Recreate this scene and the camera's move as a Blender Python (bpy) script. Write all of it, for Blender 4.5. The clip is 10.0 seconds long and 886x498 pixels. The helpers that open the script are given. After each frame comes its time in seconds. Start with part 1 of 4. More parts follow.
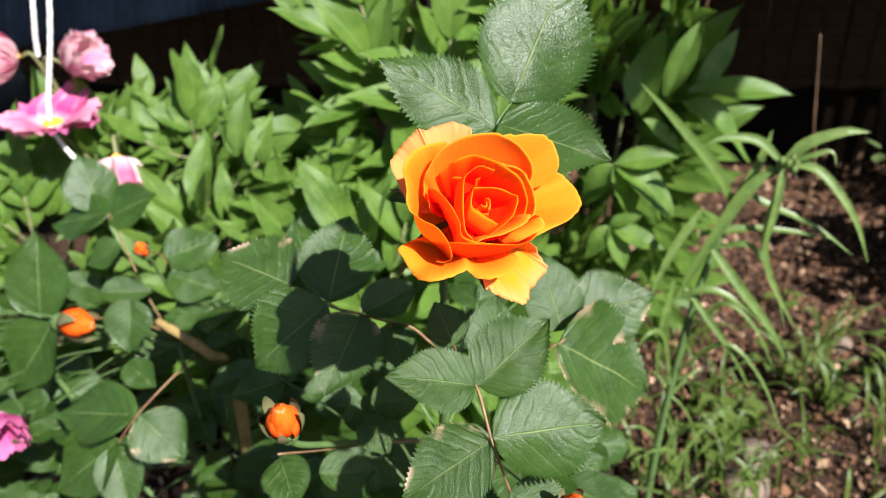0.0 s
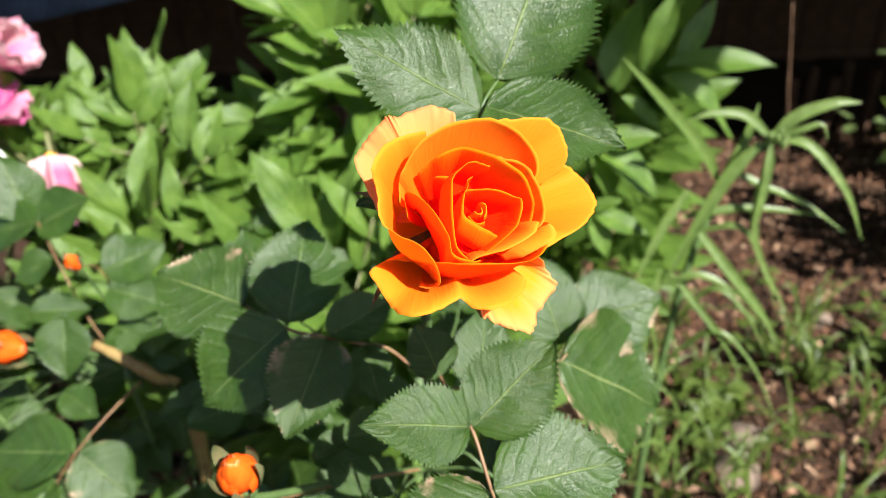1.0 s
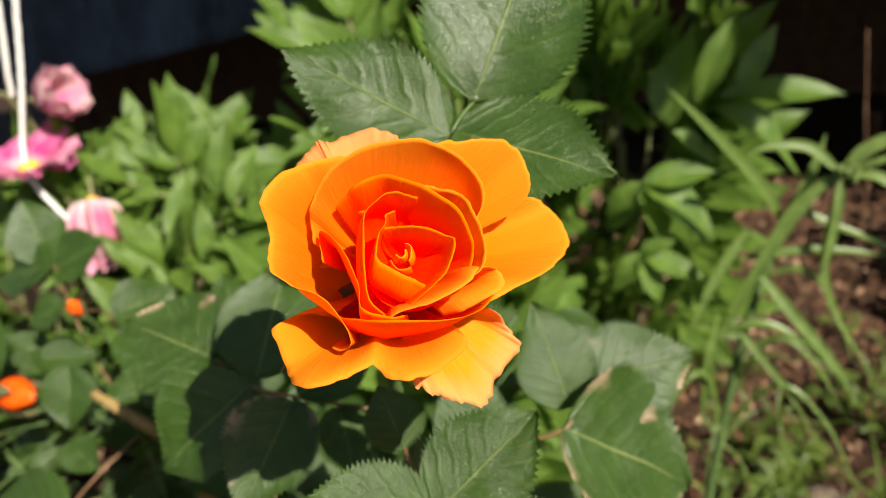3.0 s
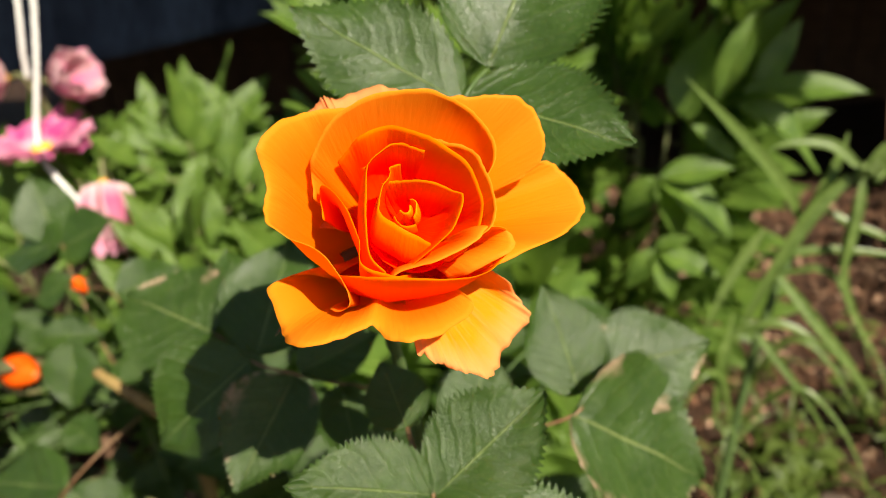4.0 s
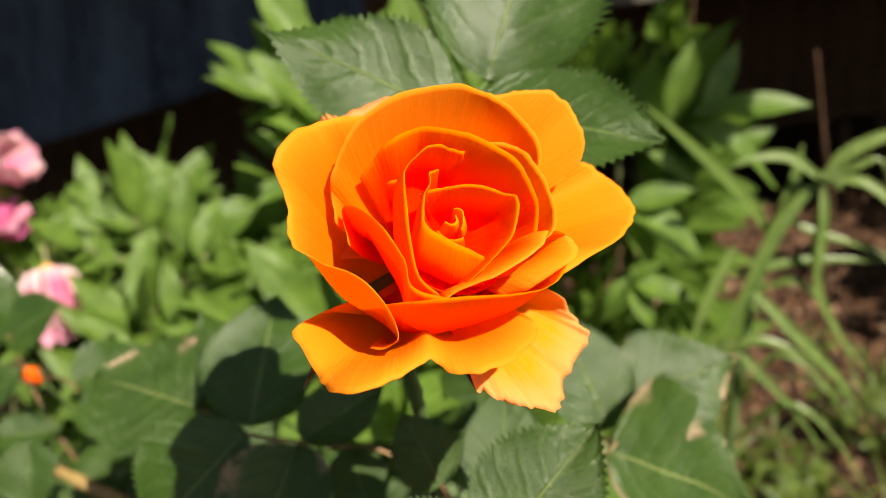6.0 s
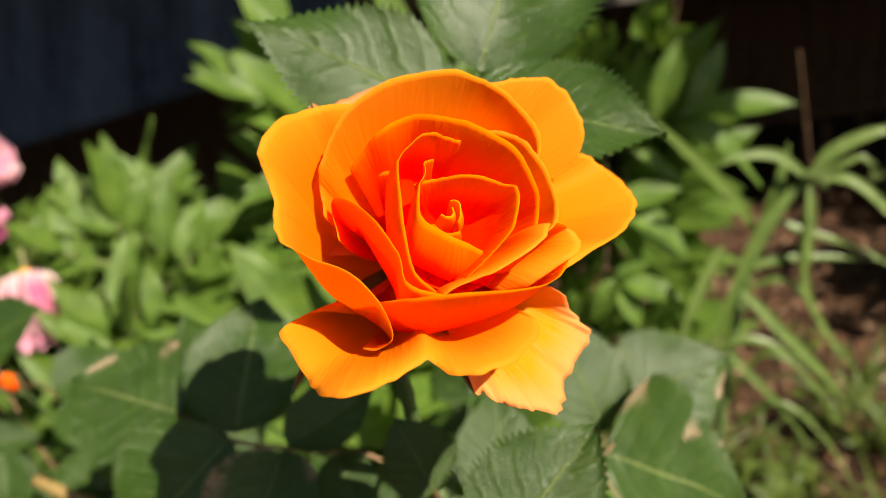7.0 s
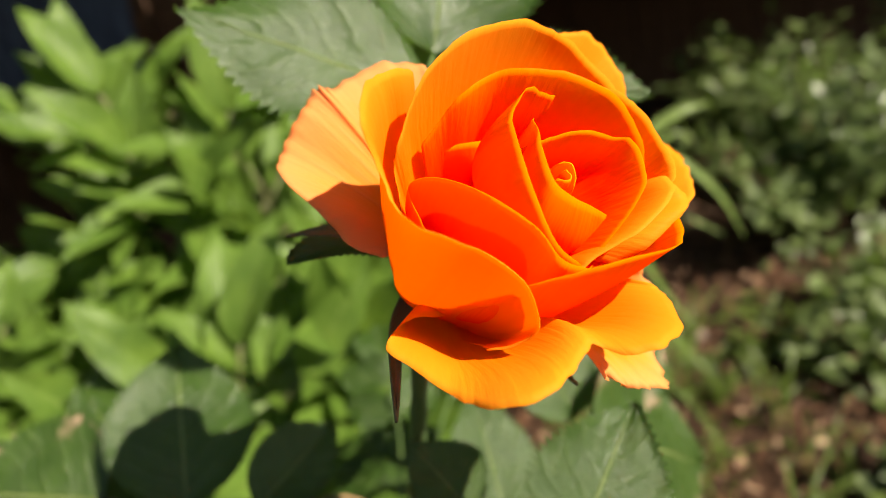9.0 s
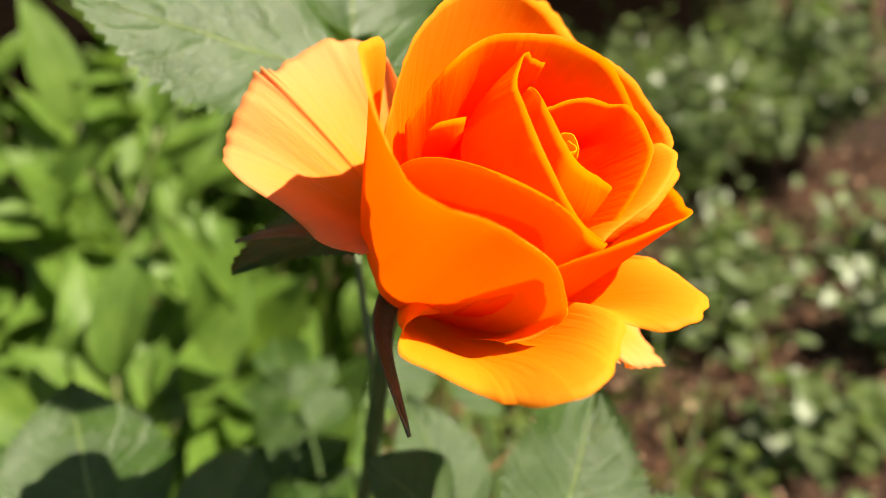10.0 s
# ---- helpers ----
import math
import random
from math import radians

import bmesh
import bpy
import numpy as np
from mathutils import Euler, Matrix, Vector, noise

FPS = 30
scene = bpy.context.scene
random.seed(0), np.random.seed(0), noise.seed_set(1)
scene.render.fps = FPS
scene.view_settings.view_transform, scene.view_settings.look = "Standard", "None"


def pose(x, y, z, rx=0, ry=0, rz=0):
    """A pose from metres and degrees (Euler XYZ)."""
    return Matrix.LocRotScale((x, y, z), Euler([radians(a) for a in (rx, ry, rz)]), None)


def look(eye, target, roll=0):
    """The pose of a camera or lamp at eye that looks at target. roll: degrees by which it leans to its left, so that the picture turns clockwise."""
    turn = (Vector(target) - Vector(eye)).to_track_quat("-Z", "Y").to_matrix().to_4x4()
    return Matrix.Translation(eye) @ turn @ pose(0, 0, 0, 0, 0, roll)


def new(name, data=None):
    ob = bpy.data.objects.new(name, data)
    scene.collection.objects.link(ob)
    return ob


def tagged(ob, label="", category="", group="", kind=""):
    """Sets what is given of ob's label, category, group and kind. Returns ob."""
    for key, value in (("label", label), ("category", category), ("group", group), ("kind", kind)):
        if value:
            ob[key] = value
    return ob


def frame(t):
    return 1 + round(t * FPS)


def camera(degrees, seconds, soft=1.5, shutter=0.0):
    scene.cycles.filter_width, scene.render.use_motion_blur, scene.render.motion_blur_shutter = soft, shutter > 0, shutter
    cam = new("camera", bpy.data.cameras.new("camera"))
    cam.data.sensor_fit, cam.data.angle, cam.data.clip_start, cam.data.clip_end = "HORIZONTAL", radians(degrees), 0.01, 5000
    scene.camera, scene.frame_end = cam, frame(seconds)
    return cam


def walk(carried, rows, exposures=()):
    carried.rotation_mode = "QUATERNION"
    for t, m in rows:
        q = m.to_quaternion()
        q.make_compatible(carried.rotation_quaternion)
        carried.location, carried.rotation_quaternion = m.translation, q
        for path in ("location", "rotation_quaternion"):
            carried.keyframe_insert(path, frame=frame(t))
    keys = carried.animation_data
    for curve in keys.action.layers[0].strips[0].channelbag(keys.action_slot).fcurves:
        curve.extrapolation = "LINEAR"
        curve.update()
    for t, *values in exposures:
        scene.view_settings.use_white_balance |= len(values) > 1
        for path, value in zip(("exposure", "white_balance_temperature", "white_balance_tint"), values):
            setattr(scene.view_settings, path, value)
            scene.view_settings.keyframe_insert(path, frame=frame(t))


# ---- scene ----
cam = camera(63.1, 10.0, soft=0.6)
PATH = [
    (0, (0.0246, 0.0152, 0.9795), (-0.0286, 0.9202, 0.5574), -0.51),
    (0.5, (0.0084, 0.0558, 0.9741), (-0.0097, 0.9585, 0.5442), -0.83),
    (1, (0.0149, 0.0851, 0.9609), (0.0077, 0.9817, 0.5180), -1.57),
    (1.5, (0.0149, 0.1036, 0.9460), (0.0131, 1.0010, 0.5050), -1.50),
    (2, (0.0152, 0.1271, 0.9407), (-0.0069, 1.0330, 0.5179), -4.05),
    (2.2, (0.0260, 0.1266, 0.9476), (-0.0299, 1.0451, 0.5563), -5.71),
    (3.5, (0.0582, 0.1361, 0.9328), (-0.0610, 1.0512, 0.5476), -3.11),
    (4, (0.0564, 0.1391, 0.9250), (-0.0637, 1.0543, 0.5402), -2.96),
    (4.5, (0.0519, 0.1525, 0.9028), (-0.0529, 1.0813, 0.5475), -1.87),
    (5, (0.0447, 0.1533, 0.8945), (-0.0415, 1.0960, 0.5721), -2.39),
    (5.5, (0.0359, 0.1564, 0.9088), (-0.0339, 1.1024, 0.5922), -5.98),
    (7, (0.0274, 0.1665, 0.9044), (0.0013, 1.1149, 0.5884), -7.12),
    (7.5, (0.0278, 0.1745, 0.9011), (0.0134, 1.1237, 0.5867), -7.30),
    (8, (0.0191, 0.1786, 0.8979), (0.0264, 1.1313, 0.5940), -6.73),
    (8.5, (0.0006, 0.1821, 0.8908), (0.1200, 1.1270, 0.5859), -6.97),
    (9, (-0.0275, 0.1941, 0.8983), (0.2068, 1.1097, 0.5715), -10.47),
    (9.5, (-0.0474, 0.2095, 0.8994), (0.3036, 1.0820, 0.5594), -9.69),
    (10, (-0.0447, 0.2146, 0.8956), (0.3595, 1.0569, 0.5388), -11.36),
]
EXPOSURES = [(0, 1.09, 6050, 10), (0.5, 1.45, 6100, 10), (1, 1.20, 6200, 10), (2, 0.88, 6400, 10), (3.5, 0.65, 7100, 10), (5.5, 0.80, 7250, 10), (7.5, 0.68, 7350, 10), (9, 0.88, 7350, 10), (9.5, 1.24, 7350, 10), (10, 1.17, 7350, 10)]
walk(cam, [(t, look(eye, target, roll)) for t, eye, target, roll in PATH], EXPOSURES)
cam.data.dof.use_dof = True
cam.data.dof.aperture_fstop = 10.5

# ---- light ----
SUN_FROM = Vector((0.485, -0.57, 0.67)).normalized()
sun = new("sun", bpy.data.lights.new("sun", "SUN"))
sun.data.energy, sun.data.angle, sun.data.color = 6.5, radians(0.53), (1.0, 0.95, 0.86)
sun.matrix_world = look(SUN_FROM * 20, (0, 0, 0))
world = bpy.data.worlds.new("sky")
scene.world = world
world.use_nodes = True
sky = world.node_tree.nodes.new("ShaderNodeTexSky")
sky.sky_type, sky.sun_disc = "NISHITA", False
sky.sun_elevation = math.asin(SUN_FROM.z)
sky.sun_rotation = math.atan2(SUN_FROM.x, SUN_FROM.y)
background = world.node_tree.nodes["Background"]
background.inputs["Strength"].default_value = 0.062
world.node_tree.links.new(sky.outputs["Color"], background.inputs["Color"])


# ---- materials ----
class Shader:
    """A small builder for node materials."""

    def __init__(self, name):
        self.mat = bpy.data.materials.new(name)
        self.mat.use_nodes = True
        self.tree = self.mat.node_tree
        self.bsdf = self.tree.nodes["Principled BSDF"]
        self.out = self.tree.nodes["Material Output"]

    def node(self, kind):
        return self.tree.nodes.new(kind)

    def link(self, a, b):
        self.tree.links.new(a, b)

    def math(self, op, a, b=0.0, clamp=False):
        n = self.node("ShaderNodeMath")
        n.operation, n.use_clamp = op, clamp
        for i, v in enumerate((a, b)):
            if isinstance(v, (int, float)):
                n.inputs[i].default_value = v
            else:
                self.link(v, n.inputs[i])
        return n.outputs[0]

    def mix(self, fac, a, b, blend="MIX"):
        n = self.node("ShaderNodeMix")
        n.data_type, n.blend_type = "RGBA", blend
        for i, v in ((0, fac), (6, a), (7, b)):
            if isinstance(v, (int, float)):
                n.inputs[i].default_value = v
            elif isinstance(v, tuple):
                n.inputs[i].default_value = (*v, 1)
            else:
                self.link(v, n.inputs[i])
        return n.outputs[2]

    def noise(self, scale, detail=4.0, rough=0.55, coords="Object", stretch=None):
        tc = self.node("ShaderNodeTexCoord")
        n = self.node("ShaderNodeTexNoise")
        n.inputs["Scale"].default_value = scale
        n.inputs["Detail"].default_value = detail
        n.inputs["Roughness"].default_value = rough
        source = tc.outputs[coords]
        if stretch:
            m = self.node("ShaderNodeMapping")
            m.inputs["Scale"].default_value = stretch
            self.link(source, m.inputs["Vector"])
            source = m.outputs["Vector"]
        self.link(source, n.inputs["Vector"])
        return n.outputs[0]

    def ramp(self, value, low, high):
        n = self.node("ShaderNodeMapRange")
        n.clamp = True
        self.link(value, n.inputs[0])
        n.inputs[1].default_value, n.inputs[2].default_value = low, high
        return n.outputs[0]

    def uv(self):
        n = self.node("ShaderNodeUVMap")
        n.uv_map = "UVMap"
        sep = self.node("ShaderNodeSeparateXYZ")
        self.link(n.outputs[0], sep.inputs[0])
        return sep.outputs[0], sep.outputs[1]

    def random(self):
        return self.node("ShaderNodeObjectInfo").outputs["Random"]

    def bump(self, height, strength, distance):
        n = self.node("ShaderNodeBump")
        n.inputs["Strength"].default_value, n.inputs["Distance"].default_value = strength, distance
        self.link(height, n.inputs["Height"])
        self.link(n.outputs[0], self.bsdf.inputs["Normal"])
        return n.outputs[0]

    def colour(self, value):
        if isinstance(value, tuple):
            self.bsdf.inputs["Base Color"].default_value = (*value, 1)
        else:
            self.link(value, self.bsdf.inputs["Base Color"])

    def finish(self, rough, spec=0.5, metal=0.0):
        if isinstance(rough, (int, float)):
            self.bsdf.inputs["Roughness"].default_value = rough
        else:
            self.link(rough, self.bsdf.inputs["Roughness"])
        self.bsdf.inputs["Specular IOR Level"].default_value = spec
        self.bsdf.inputs["Metallic"].default_value = metal
        return self.mat

    def thin(self, share, tint, normal=None):
        """Lets light through a thin leaf or petal."""
        t = self.node("ShaderNodeBsdfTranslucent")
        if isinstance(tint, tuple):
            t.inputs["Color"].default_value = (*tint, 1)
        else:
            self.link(tint, t.inputs["Color"])
        if normal:
            self.link(normal, t.inputs["Normal"])
        m = self.node("ShaderNodeMixShader")
        m.inputs[0].default_value = share
        self.link(self.bsdf.outputs[0], m.inputs[1])
        self.link(t.outputs[0], m.inputs[2])
        self.link(m.outputs[0], self.out.inputs["Surface"])


def leaf_material(name, dark, light, vein, veins=8.0, slant=0.55, rough=0.42, spec=0.45, through_share=0.28, painted_sheen=0.0, blotch=0.0, net=0.0, relief=0.0009):
    """Green leaf with a pale midrib and sunken side veins, drawn along the leaf's own length and width. net: fine netted veins between them."""
    m = Shader(name)
    x, y = m.uv()
    side = m.math("ABSOLUTE", m.math("SUBTRACT", m.math("MULTIPLY", x, 2.0), 1.0))
    wobble = m.noise(5, 2, coords="Object")
    phase = m.math("SUBTRACT", y, m.math("MULTIPLY", side, slant / 2.6))
    phase = m.math("ADD", phase, m.math("MULTIPLY", wobble, 0.12 if net else 0.02))
    wave = m.math("PINGPONG", m.math("MULTIPLY", phase, veins), 0.5)
    line = m.math("SUBTRACT", 1.0, m.ramp(wave, 0.0, 0.055))
    rib = m.math("SUBTRACT", 1.0, m.ramp(side, 0.006, 0.026))
    fine = m.noise(70, 5, 0.7)
    broad = m.noise(4, 3)
    base = m.mix(m.ramp(broad, 0.3, 0.7), dark, light)
    base = m.mix(m.math("MULTIPLY", m.random(), 0.45), base, light)
    base = m.mix(m.math("MULTIPLY", line, 0.12 if net else 0.25), base, vein)
    base = m.mix(m.math("MULTIPLY", rib, 0.75), base, vein)
    grain = m.noise(38, 3, 0.6)
    base = m.mix(m.math("MULTIPLY", m.ramp(fine, 0.50, 0.66), 0.3 if net else 0.45), base, tuple(0.45 * c for c in dark))
    base = m.mix(m.math("MULTIPLY", m.ramp(grain, 0.54, 0.70), 0.15 if net else 0.30), base, vein)
    # Pale speckles put the leaf's silvery sheen into its base colour.
    if painted_sheen:
        sheen_mask = m.math("MULTIPLY", m.ramp(fine, 0.45, 0.70), m.ramp(m.noise(7, 3, 0.6), 0.42, 0.68))
        base = m.mix(m.math("MULTIPLY", sheen_mask, painted_sheen), base, (0.34, 0.37, 0.22))
    if blotch:
        spots = m.ramp(m.noise(3.4, 5, 0.6), 0.56, 0.64)
        edge = m.ramp(side, 0.60, 0.95)
        base = m.mix(m.math("MULTIPLY", m.math("MULTIPLY", spots, edge), blotch), base, (0.40, 0.27, 0.18))
    height = m.math("ADD", m.math("MULTIPLY", m.ramp(wave, 0.0, 0.22), 0.20), m.math("MULTIPLY", m.math("ADD", m.math("MULTIPLY", fine, 0.8), m.math("MULTIPLY", grain, 0.6)), 0.22 if net else 0.6))
    if net:
        cells = m.node("ShaderNodeTexVoronoi")
        cells.feature = "DISTANCE_TO_EDGE"
        cells.inputs["Scale"].default_value = 52
        m.link(m.node("ShaderNodeTexCoord").outputs["Object"], cells.inputs["Vector"])
        pad = m.ramp(cells.outputs["Distance"], 0.0, 0.22)
        height = m.math("ADD", height, m.math("MULTIPLY", pad, net))
        base = m.mix(m.math("MULTIPLY", m.math("SUBTRACT", 1.0, pad), 0.35), base, tuple(0.5 * c for c in dark))
    m.colour(base)
    height = m.math("SUBTRACT", height, m.math("MULTIPLY", rib, 0.3))
    normal = m.bump(height, 0.9, relief)
    m.thin(through_share, m.mix(0.5, base, (0.30, 0.50, 0.06)), normal)
    return m.finish(rough, spec)


def petal_material(name, deep, rim, claw, share=0.4, streak=0.25, reach=(0.35, 0.98), glow=None, lip=None):
    """Petal: claw colour at the foot, deep in the middle, paler to the rim, with fine lengthwise veins."""
    m = Shader(name)
    x, y = m.uv()
    combine = m.node("ShaderNodeCombineXYZ")
    m.link(m.math("MULTIPLY", x, 55.0), combine.inputs[0])
    m.link(m.math("MULTIPLY", y, 3.5), combine.inputs[1])
    veins = m.node("ShaderNodeTexNoise")
    veins.inputs["Scale"].default_value, veins.inputs["Detail"].default_value = 1.0, 3.0
    m.link(combine.outputs[0], veins.inputs["Vector"])
    cloud = m.noise(90, 3)
    grade = m.math("ADD", y, m.math("MULTIPLY", m.math("SUBTRACT", cloud, 0.5), 0.25))
    base = m.mix(m.ramp(grade, *reach), deep, rim)
    base = m.mix(m.math("MULTIPLY", m.ramp(veins.outputs[0], 0.45, 0.75), streak), base, rim)
    base = m.mix(m.math("MULTIPLY", m.ramp(m.noise(45, 4, 0.6), 0.46, 0.72), 0.32), base, deep)
    base = m.mix(m.math("MULTIPLY", m.ramp(m.noise(420, 3, 0.6), 0.52, 0.8), 0.08), base, rim)
    base = m.mix(m.ramp(y, 0.30, 0.05), base, claw)
    if lip:
        base = m.mix(m.math("MULTIPLY", m.ramp(m.math("ADD", y, m.math("MULTIPLY", m.math("SUBTRACT", cloud, 0.5), 0.06)), 0.93, 0.99), 0.5), base, lip)
    m.colour(base)
    normal = m.bump(m.math("ADD", veins.outputs[0], m.math("MULTIPLY", m.noise(900, 2), 0.15)), 0.4, 0.0006)
    m.thin(share, m.mix(0.5, base, glow or rim), normal)
    return m.finish(0.6, 0.10)


def plain_material(name, dark, light, scale, rough=0.7, spec=0.3, bump=0.3, depth=0.001, stretch=None, spread=0.0):
    m = Shader(name)
    a, b = m.noise(scale, 5, stretch=stretch), m.noise(scale * 7, 3, stretch=stretch)
    f = m.ramp(m.math("ADD", m.math("MULTIPLY", a, 0.65), m.math("MULTIPLY", b, 0.35)), 0.33, 0.67)
    base = m.mix(f, dark, light)
    if spread:
        base = m.mix(m.math("MULTIPLY", m.random(), spread), base, light)
    m.colour(base)
    m.bump(m.math("ADD", a, m.math("MULTIPLY", b, 0.5)), bump, depth)
    return m.finish(rough, spec)


ROSE = petal_material("rose_petal", (0.98, 0.295, 0.002), (0.97, 0.375, 0.022), (0.98, 0.20, 0.001), 0.60, 0.35, (0.22, 0.95), (1.0, 0.46, 0.02), (0.97, 0.38, 0.03))
ROSE_HEART = petal_material("rose_heart_petal", (0.99, 0.050, 0.000), (0.98, 0.325, 0.002), (0.99, 0.030, 0.0), 0.60, 0.15, (0.50, 0.98), (1.0, 0.25, 0.002), (0.98, 0.33, 0.006))
ROSE_THROAT = petal_material("rose_throat_petal", (0.99, 0.025, 0.0), (0.99, 0.055, 0.0), (0.99, 0.02, 0.0), 0.5, 0.2, (0.3, 0.95), (1.0, 0.06, 0.0))
ROSE_CORE = petal_material("rose_core_petal", (0.97, 0.20, 0.002), (0.96, 0.40, 0.010), (0.96, 0.30, 0.01), 0.52, 0.2, (0.45, 1.02))
ROSE_OLD = petal_material("faded_rose_petal", (0.95, 0.33, 0.025), (0.93, 0.375, 0.14), (0.95, 0.52, 0.05), 0.54, 0.45, (0.40, 1.0), (1.0, 0.55, 0.18))
ROSE_WORN = petal_material("worn_rose_petal", (0.96, 0.33, 0.010), (0.93, 0.41, 0.15), (0.95, 0.44, 0.03), 0.52, 0.35, (0.72, 1.02), (1.0, 0.50, 0.06))
ROSE_BUD = petal_material("rose_bud_petal", (0.62, 0.040, 0.002), (0.86, 0.130, 0.008), (0.75, 0.25, 0.02), 0.25, 0.5, (0.2, 0.9), None, (0.80, 0.42, 0.18))
PINK = petal_material("pink_petal", (0.58, 0.13, 0.27), (0.72, 0.33, 0.44), (0.75, 0.45, 0.5), 0.35, 0.4)
PINK_PALE = petal_material("pale_pink_petal", (0.62, 0.30, 0.36), (0.74, 0.50, 0.52), (0.7, 0.5, 0.5), 0.35, 0.4)
MAGENTA = petal_material("magenta_petal", (0.46, 0.045, 0.20), (0.60, 0.16, 0.33), (0.7, 0.4, 0.5), 0.35, 0.4)
STAMEN = plain_material("yellow_stamen", (0.75, 0.28, 0.01), (0.88, 0.46, 0.03), 400, 0.7)
ROSE_LEAF = leaf_material("rose_leaf", (0.017, 0.043, 0.006), (0.034, 0.073, 0.010), (0.19, 0.25, 0.08), 7.0, 0.75, 0.32, 0.36, 0.18, painted_sheen=0.09, net=0.08, relief=0.0012)
ROSE_LEAF_WORN = leaf_material("worn_rose_leaf", (0.019, 0.045, 0.007), (0.037, 0.075, 0.012), (0.19, 0.23, 0.08), 7.0, 0.75, 0.35, 0.34, 0.18, painted_sheen=0.11, blotch=0.95, net=0.08, relief=0.0012)
PEONY_LEAF = leaf_material("peony_leaf", (0.036, 0.084, 0.012), (0.114, 0.194, 0.029), (0.28, 0.38, 0.10), 5.0, 1.3, 0.40, 0.32, 0.34)
STRAP_LEAF = leaf_material("strap_leaf", (0.062, 0.112, 0.018), (0.135, 0.195, 0.050), (0.24, 0.32, 0.10), 1.0, 0.0, 0.40, 0.36, 0.30)
GRASS = leaf_material("grass_blade", (0.036, 0.062, 0.008), (0.092, 0.130, 0.022), (0.22, 0.30, 0.10), 1.0, 0.0, 0.45, 0.35, 0.3)
SHRUB_LEAF = leaf_material("shrub_leaf", (0.043, 0.071, 0.018), (0.125, 0.165, 0.055), (0.2, 0.26, 0.10), 5.0, 0.6, 0.42, 0.45, 0.25)
STEM = plain_material("rose_stem", (0.045, 0.085, 0.025), (0.085, 0.13, 0.04), 120, 0.45, 0.4, 0.3, 0.0004)
STEM_RED = plain_material("reddish_stalk", (0.14, 0.06, 0.03), (0.20, 0.13, 0.06), 150, 0.5, 0.4, 0.3, 0.0004)
SEPAL = plain_material("sepal", (0.06, 0.09, 0.03), (0.16, 0.12, 0.06), 150, 0.6, 0.3, 0.3, 0.0004)
WOODY = plain_material("cut_cane", (0.17, 0.10, 0.035), (0.27, 0.20, 0.07), 60, 0.6, 0.3, 0.5, 0.0008)
PEONY_STEM = plain_material("peony_stem", (0.10, 0.14, 0.05), (0.20, 0.17, 0.08), 90, 0.5, 0.4, 0.3, 0.0005)
DRY = plain_material("dry_stalk", (0.06, 0.032, 0.018), (0.14, 0.08, 0.045), 80, 0.8, 0.2, 0.5, 0.001)
SOIL = plain_material("soil", (0.012, 0.007, 0.005), (0.060, 0.032, 0.019), 30, 0.95, 0.15, 0.9, 0.012)


def crumb_material():
    """Crumbs of many browns, some pale chips among them."""
    m = Shader("soil_crumb")
    pick = m.node("ShaderNodeNewGeometry").outputs["Random Per Island"]
    base = m.mix(m.ramp(pick, 0.0, 0.75), (0.014, 0.008, 0.005), (0.17, 0.080, 0.042))
    base = m.mix(m.ramp(pick, 0.86, 0.97), base, (0.48, 0.31, 0.20))
    grain = m.noise(160, 4)
    m.colour(m.mix(m.math("MULTIPLY", grain, 0.5), base, (0.05, 0.028, 0.016)))
    m.bump(grain, 0.7, 0.002)
    return m.finish(0.85, 0.25)


CLOD = crumb_material()
STONE = plain_material("stone", (0.11, 0.08, 0.06), (0.22, 0.16, 0.12), 18, 0.8, 0.3, 0.6, 0.003)
# upright light and dark streaks paint the light on the sheet's folds
TARP = plain_material("blue_tarpaulin", (0.006, 0.009, 0.018), (0.060, 0.080, 0.122), 5, 0.7, 0.2, 0.3, 0.004, (2.4, 1.0, 0.4))
DARK_WOOD = plain_material("dark_wood", (0.040, 0.022, 0.014), (0.100, 0.055, 0.033), 6, 0.9, 0.15, 0.5, 0.003, (1, 1, 6))
GREY_WOOD = plain_material("weathered_wood", (0.055, 0.048, 0.042), (0.125, 0.112, 0.098), 9, 0.85, 0.2, 0.5, 0.003, (1, 6, 6))
ROSE_BUD_HEART = plain_material("bud_heart", (0.60, 0.045, 0.002), (0.80, 0.12, 0.008), 120, 0.6, 0.1, 0.3, 0.0006)
WILTED = plain_material("wilted_petal", (0.22, 0.11, 0.04), (0.42, 0.28, 0.12), 90, 0.8, 0.2, 0.4, 0.001)
ROPE = plain_material("white_rope", (0.62, 0.61, 0.58), (0.80, 0.79, 0.76), 300, 0.8, 0.3, 0.6, 0.0008)


# ---- mesh helpers ----
def mesh(name, verts, faces, uvs=None, smooth=True):
    me = bpy.data.meshes.new(name)
    me.from_pydata([tuple(v) for v in verts], [], faces)
    if uvs is not None:
        layer = me.uv_layers.new(name="UVMap")
        index = np.empty(len(me.loops), dtype=np.int32)
        me.loops.foreach_get("vertex_index", index)
        layer.data.foreach_set("uv", np.asarray(uvs, dtype=np.float32)[index].ravel())
    if smooth:
        me.polygons.foreach_set("use_smooth", [True] * len(me.polygons))
    me.update()
    return me


def part(name, me, material, parent, label="", m=None):
    if not me.materials:
        me.materials.append(material)
    ob = new(name, me)
    ob.parent = parent
    if m is not None:
        ob.matrix_basis = m
    return tagged(ob, label)


def thing(name, place, label, category, group="", kind=""):
    ob = new(name)
    ob.location = place
    ob.empty_display_size = 0.02
    return tagged(ob, label, category, group, kind)


